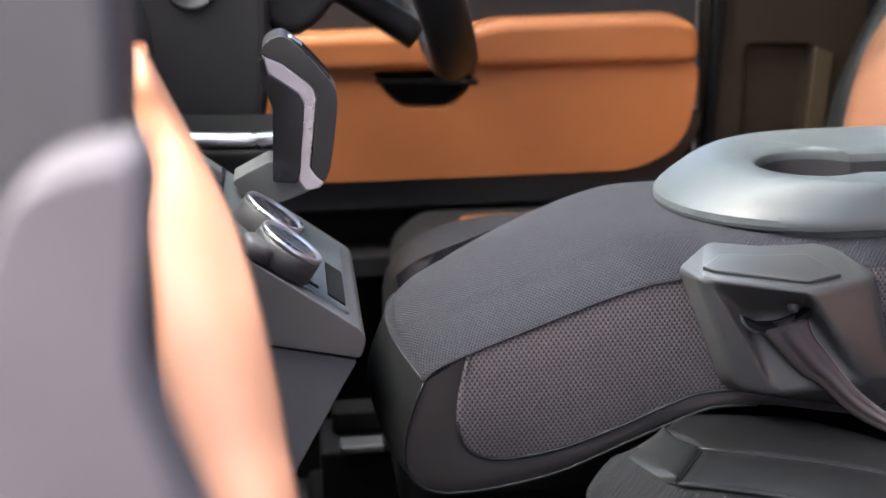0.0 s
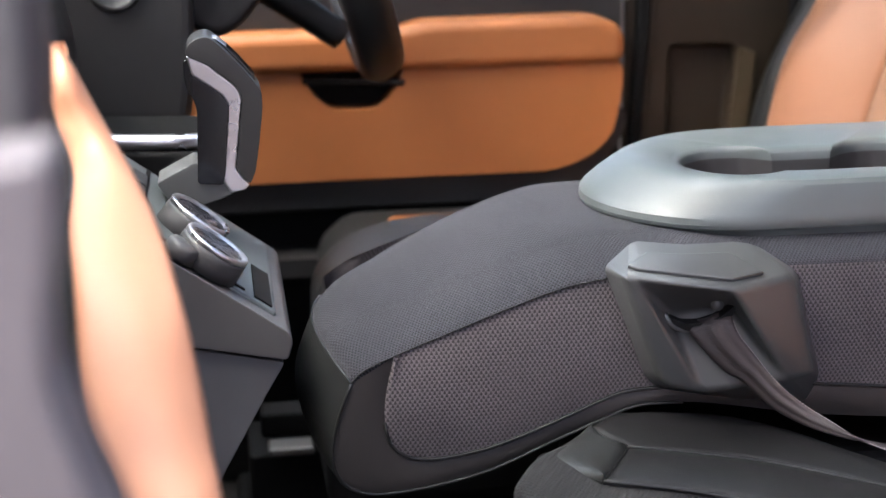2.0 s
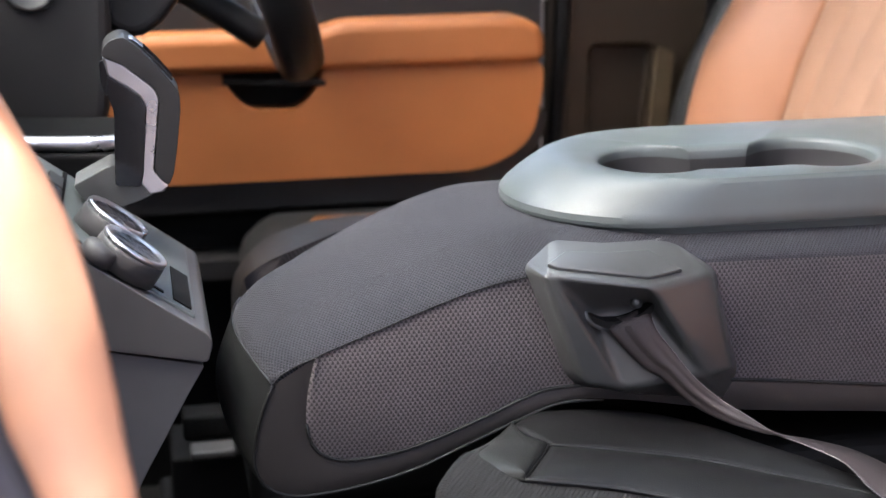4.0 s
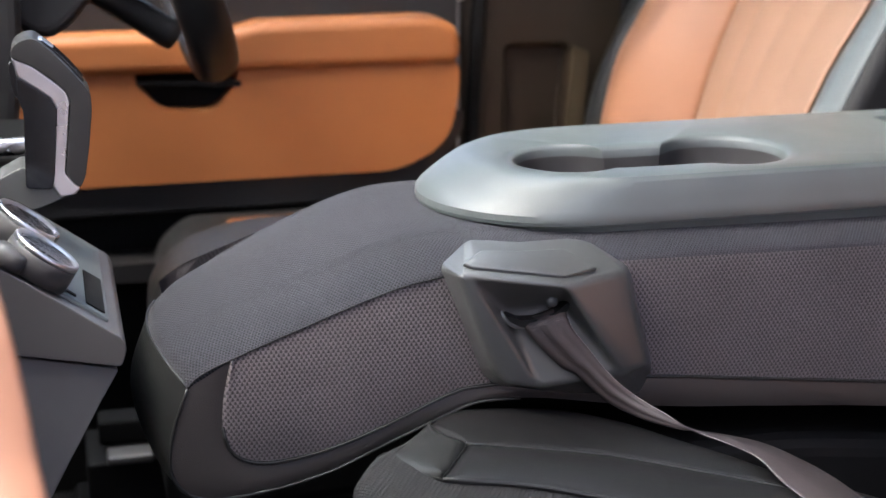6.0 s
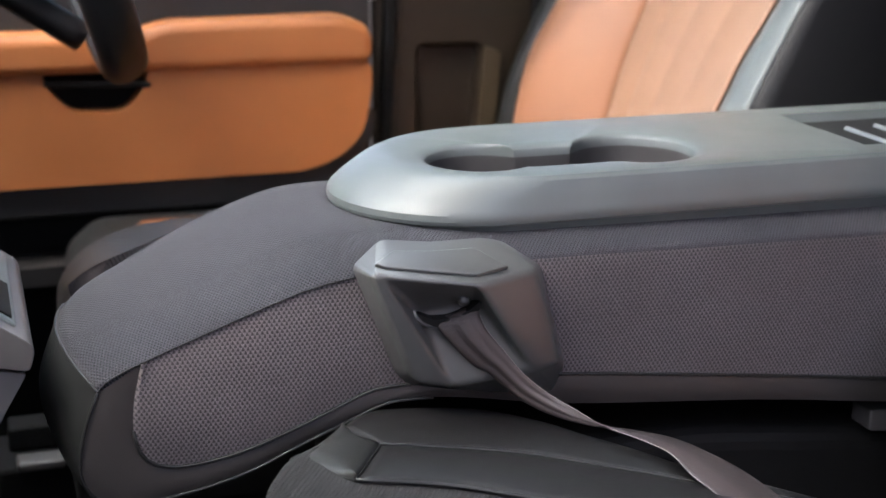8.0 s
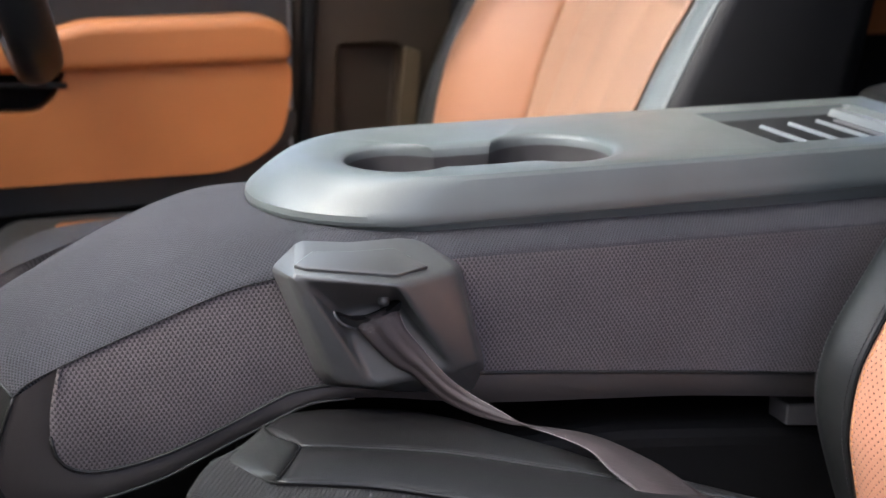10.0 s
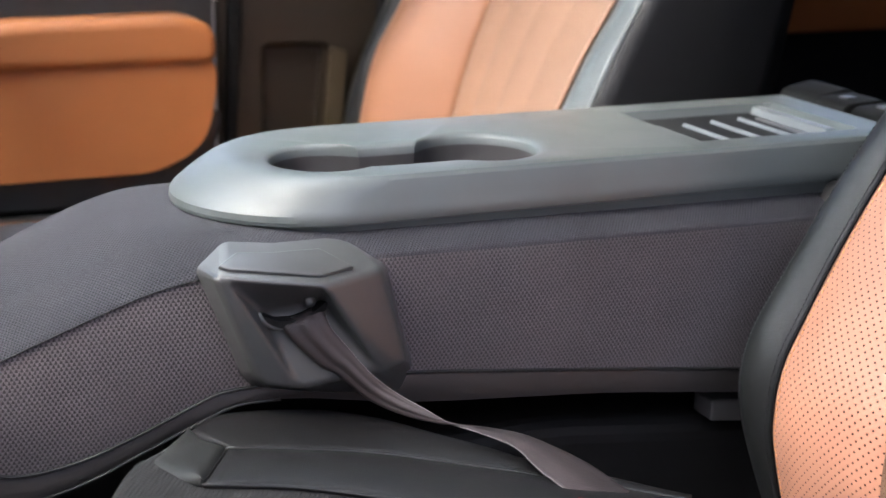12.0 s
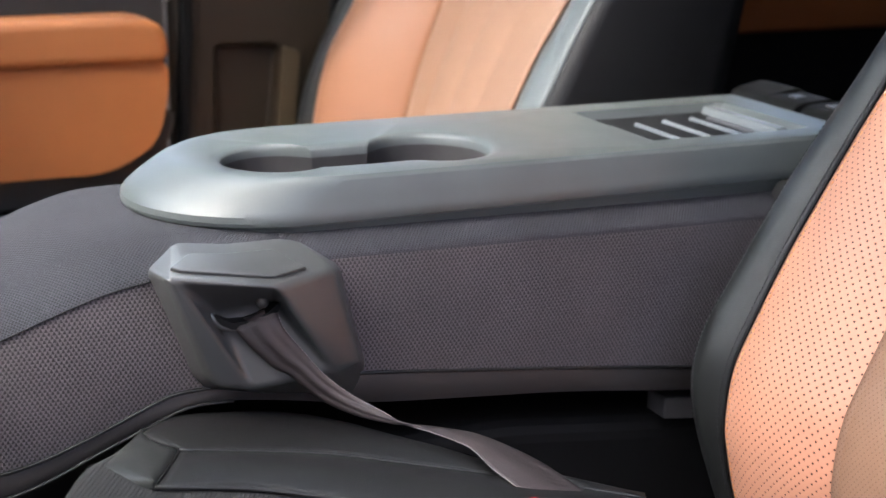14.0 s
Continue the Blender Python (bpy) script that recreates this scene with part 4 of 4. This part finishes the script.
bevel(part("bar_backing", prism("bb", rounded([(-0.25, 0.56), (-0.25, 0.632), (-0.012, 0.622), (-0.012, 0.56)], 0.006), 1.29, 1.46), deep_black, dash), 0.006)

stack = thing("centre_console", None, "graphite centre console with climate dials", "console")
bevel(part("control_housing", prism("ch", rounded([(-0.16, 0.688), (0.044, 0.5385), (0.0475, 0.531), (0.043, 0.5165), (-0.16, 0.559)], 0.004), 1.04, 1.262), stack_trim, stack, "graphite control housing"), 0.005, 4)
bevel(part("lower_housing", prism("lh", rounded([(-0.16, 0.556), (-0.06, 0.5350), (0.041, 0.5130), (0.026, 0.488), (-0.006, 0.431), (-0.06, 0.33), (-0.16, 0.20)], 0.004), 1.046, 1.258), plastic("slate moulded trim", (0.085, 0.084, 0.087), 0.5), stack, "slate grey lower housing"), 0.004)
part("housing_joint", slab("hj", (-0.15, 1.05, 0.05), (-0.06, 1.255, 0.36)), deep_black, stack)
NRM = Vector((0.593, 0, 0.805))


def on_panel(x, y, up=0.0):
    return Vector((x, y, 0.599 - 0.7365 * (x + 0.039))) + NRM * up


def panel_slab(name, x0, x1, y0, y1, h0, h1, mat, parent, label=""):
    q = [on_panel(x, y, h0) for x, y in ((x0, y0), (x1, y0), (x1, y1), (x0, y1))] + [on_panel(x, y, h1) for x, y in ((x0, y0), (x1, y0), (x1, y1), (x0, y1))]
    return part(name, mesh_of(name, q, [(0, 1, 2, 3), (4, 5, 6, 7), (0, 1, 5, 4), (1, 2, 6, 5), (2, 3, 7, 6), (3, 0, 4, 7)], None, False), mat, parent, label)


bevel(panel_slab("control_panel", -0.10, 0.035, 1.058, 1.246, -0.004, 0.003, satin, stack, "satin graphite control panel"), 0.002)
panel_slab("panel_slot", 0.019, 0.0315, 1.066, 1.15, 0.001, 0.0042, deep_black, stack, "black slot")
panel_slab("panel_slot", -0.095, 0.012, 1.066, 1.07, 0.001, 0.0042, deep_black, stack)
panel_slab("panel_slot", -0.062, -0.059, 1.06, 1.244, 0.001, 0.0042, deep_black, stack)
for x, y in ((-0.088, 1.10), (-0.088, 1.14), (-0.088, 1.18), (-0.072, 1.10), (-0.072, 1.14), (-0.072, 1.18)):
    bevel(panel_slab("switch", x, x + 0.011, y, y + 0.034, 0.002, 0.006, soft_black, stack), 0.0012)


def dial(x, y, r, h, label):
    c = on_panel(x, y, 0.002)
    foot = part("dial", lathe("d", [(r * 0.5, 0), (r * 1.02, 0), (r, h * 0.75), (r * 0.97, h * 0.9), (r * 0.5, h * 0.9)], c, NRM, 44), stack_trim, stack, label)
    part("dial_ring", lathe("r", [(r * 0.80, h * 0.86), (r * 0.98, h * 0.86), (r * 0.985, h), (r * 0.95, h * 1.07), (r * 0.84, h * 1.05), (r * 0.80, h * 0.98)], c, NRM, 44), silver, foot, "bright aluminium ring")
    part("dial_face", lathe("f", [(0.0005, h * 0.98), (r * 0.82, h * 0.98), (r * 0.82, h * 0.86), (0.0005, h * 0.86)], c, NRM, 44), display, foot, "dark glass dial face")
    return foot


dial(-0.0285, 1.1256, 0.0265, 0.020, "climate dial with aluminium ring")
dial(-0.0164, 1.0701, 0.0265, 0.020, "climate dial with aluminium ring")
small = part("small_knob", lathe("k", [(0.001, 0), (0.0135, 0), (0.0130, 0.010), (0.011, 0.0125), (0.001, 0.013)], on_panel(-0.034, 1.052, 0.002), NRM, 30), stack_trim, stack, "small graphite knob")

# gear selector
gear = thing("gear_selector", None, "black gear selector with brushed silver stripe", "gear lever")
shell = rounded([(-0.0208, 0.7220), (-0.0209, 0.7278), (-0.0172, 0.7330), (-0.0104, 0.7364), (-0.0042, 0.7371), (0.0010, 0.7338), (0.0095, 0.7259), (0.0223, 0.7116), (0.0325, 0.6986), (0.0367, 0.6912), (0.0367, 0.6784),
                 (0.0330, 0.6510), (0.0289, 0.6279), (0.0244, 0.6177), (0.0187, 0.6227), (0.0140, 0.6303), (0.0174, 0.6585), (0.0208, 0.6859), (0.0189, 0.6937), (0.0142, 0.6993), (-0.0052, 0.7152)], 0.003, 4)
bevel(part("grip", prism("g", shell, 1.1785, 1.228, True), grip_black, gear, "soft black grip"), 0.0058, 5)
outer_s = [(-0.0208, 0.7225), (-0.0052, 0.7150), (0.0142, 0.6990), (0.0188, 0.6934), (0.0204, 0.6855), (0.0171, 0.6585), (0.0134, 0.6304), (0.0187, 0.6224), (0.0240, 0.6175)]
inner_s = [(0.0200, 0.6125), (0.0086, 0.6109), (0.0027, 0.6205), (0.0048, 0.6382), (0.0076, 0.6612), (0.0094, 0.6826), (0.0057, 0.6901), (-0.0038, 0.6976), (-0.0175, 0.7071)]
stripe = part("silver_stripe", prism("st", outer_s + inner_s, 1.1805, 1.226), silver, gear, "brushed silver stripe")
bevel(stripe, 0.0014, 3)
bevel(part("column", prism("c", rounded([(-0.0185, 0.7078), (-0.0037, 0.6978), (0.0065, 0.6896), (0.0104, 0.6817), (0.0054, 0.6288), (0.0025, 0.6180), (-0.0173, 0.6200), (-0.0148, 0.6803), (-0.0185, 0.6920)], 0.003), 1.1785, 1.228), gloss, gear, "gloss black column"), 0.004, 4)
bevel(part("side_button", prism("sb", rounded([(-0.0238, 0.7176), (-0.0205, 0.7196), (-0.0175, 0.7157), (-0.0168, 0.7031), (-0.0165, 0.6905), (-0.0205, 0.6915), (-0.0232, 0.7010)], 0.002), 1.184, 1.216), gloss, gear, "gloss black side button"), 0.0022, 4)
bevel(part("top_button", prism("tb", rounded([(-0.0008, 0.7340), (0.0030, 0.7335), (0.0118, 0.7262), (0.0222, 0.7150), (0.0328, 0.7012), (0.0300, 0.6985), (0.0085, 0.7220)], 0.001), 1.190, 1.216), gloss, gear, "gloss black top button"), 0.001)
bevel(part("button_mark", prism("bm", [(-0.0012, 0.7345), (0.0030, 0.7340), (0.0112, 0.7272), (0.009, 0.7245)], 1.193, 1.211), silver, gear, "bright button mark"), 0.0008)
bevel(part("gear_foot", prism("gf", rounded([(-0.0500, 0.6210), (-0.0188, 0.6368), (-0.0127, 0.6324), (0.0045, 0.6205), (0.0120, 0.6105), (-0.0011, 0.6050), (-0.0150, 0.6010), (-0.0340, 0.6000), (-0.0420, 0.6080)], 0.003), 1.182, 1.226), outlet_black, gear, "satin graphite foot"), 0.006, 4)

# steering wheel
wheel = thing("steering_wheel", None, "black leather steering wheel on its column", "steering wheel")
lean = radians(18)
axis = Vector((math.cos(lean), 0, math.sin(lean)))
down_w = Vector((math.sin(lean), 0, -math.cos(lean)))
across = Vector((0, 1, 0))
hub = Vector((0.184, 1.68, 0.634)) - down_w * 0.172
ring = [hub + (down_w * math.cos(w) + across * math.sin(w)) * 0.172 for w in np.linspace(0, 2 * math.pi, 73)]
loops = []
for w in np.linspace(0, 2 * math.pi, 72, endpoint=False):
    out_w = down_w * math.cos(w) + across * math.sin(w)
    loops.append([hub + out_w * (0.172 + 0.020 * math.cos(a)) + axis * (0.026 * math.sin(a)) for a in np.linspace(0, 2 * math.pi, 16, endpoint=False)])
loops.append(loops[0])
part("rim", loft("rim", loops, False), black_leather, wheel, "black leather rim")
part("hub_cover", lathe("h", [(0.001, 0.02), (0.05, 0.016), (0.066, 0.0), (0.066, -0.03), (0.05, -0.05), (0.001, -0.05)], hub, axis, 40), soft_black, wheel, "black hub cover")
for dirn, name in ((down_w, "lower"), (across, "side"), (-across, "side")):
    a, b = hub + dirn * 0.05 - axis * 0.012, hub + dirn * 0.165 - axis * 0.004
    path = [np.array(a + (b - a) * s) for s in np.linspace(0, 1, 8)]
    part("spoke", tube("sp", path, 0.012, 12), soft_black, wheel)
    part("spoke_trim", tube("st", [p + np.array(axis) * 0.011 for p in path[1:]], 0.0035, 8), silver, wheel, "thin silver spoke trim")
bevel(part("column_cowl", prism("cc", rounded([(-0.050, 0.76), (-0.022, 0.694), (0.008, 0.683), (0.034, 0.700), (0.06, 0.735), (0.06, 0.80), (-0.050, 0.80)], 0.014), 1.54, 1.80), driver_black, wheel, "black column cowl"), 0.014, 4)
lower_arm = [np.array((0.057, 1.66, 0.724)) * (1 - s) + np.array((0.142, 1.675, 0.665)) * s for s in np.linspace(0, 1, 8)]
part("lower_spoke", tube("ls", lower_arm, 0.017, 16), driver_black, wheel, "black lower spoke")
column_path = [np.array(hub - axis * s) for s in np.linspace(0.03, 0.20, 8)]
part("column_shroud", tube("cs", column_path, 0.066, 24), soft_black, wheel, "black column shroud")

# windscreen
tilted = [(-0.90, 0.30, 0.74), (-0.06, 0.30, 1.27), (-0.06, 2.0, 1.27), (-0.90, 2.0, 0.74)]
screen = structure("windscreen", mesh_of("windscreen", tilted + [(x - 0.003, y, z + 0.004) for x, y, z in tilted], [(0, 1, 2, 3), (4, 5, 6, 7), (0, 1, 5, 4), (1, 2, 6, 5), (2, 3, 7, 6), (3, 0, 4, 7)], None, False), glass, "sloped clear windscreen", "windscreen")
screen.visible_shadow = False
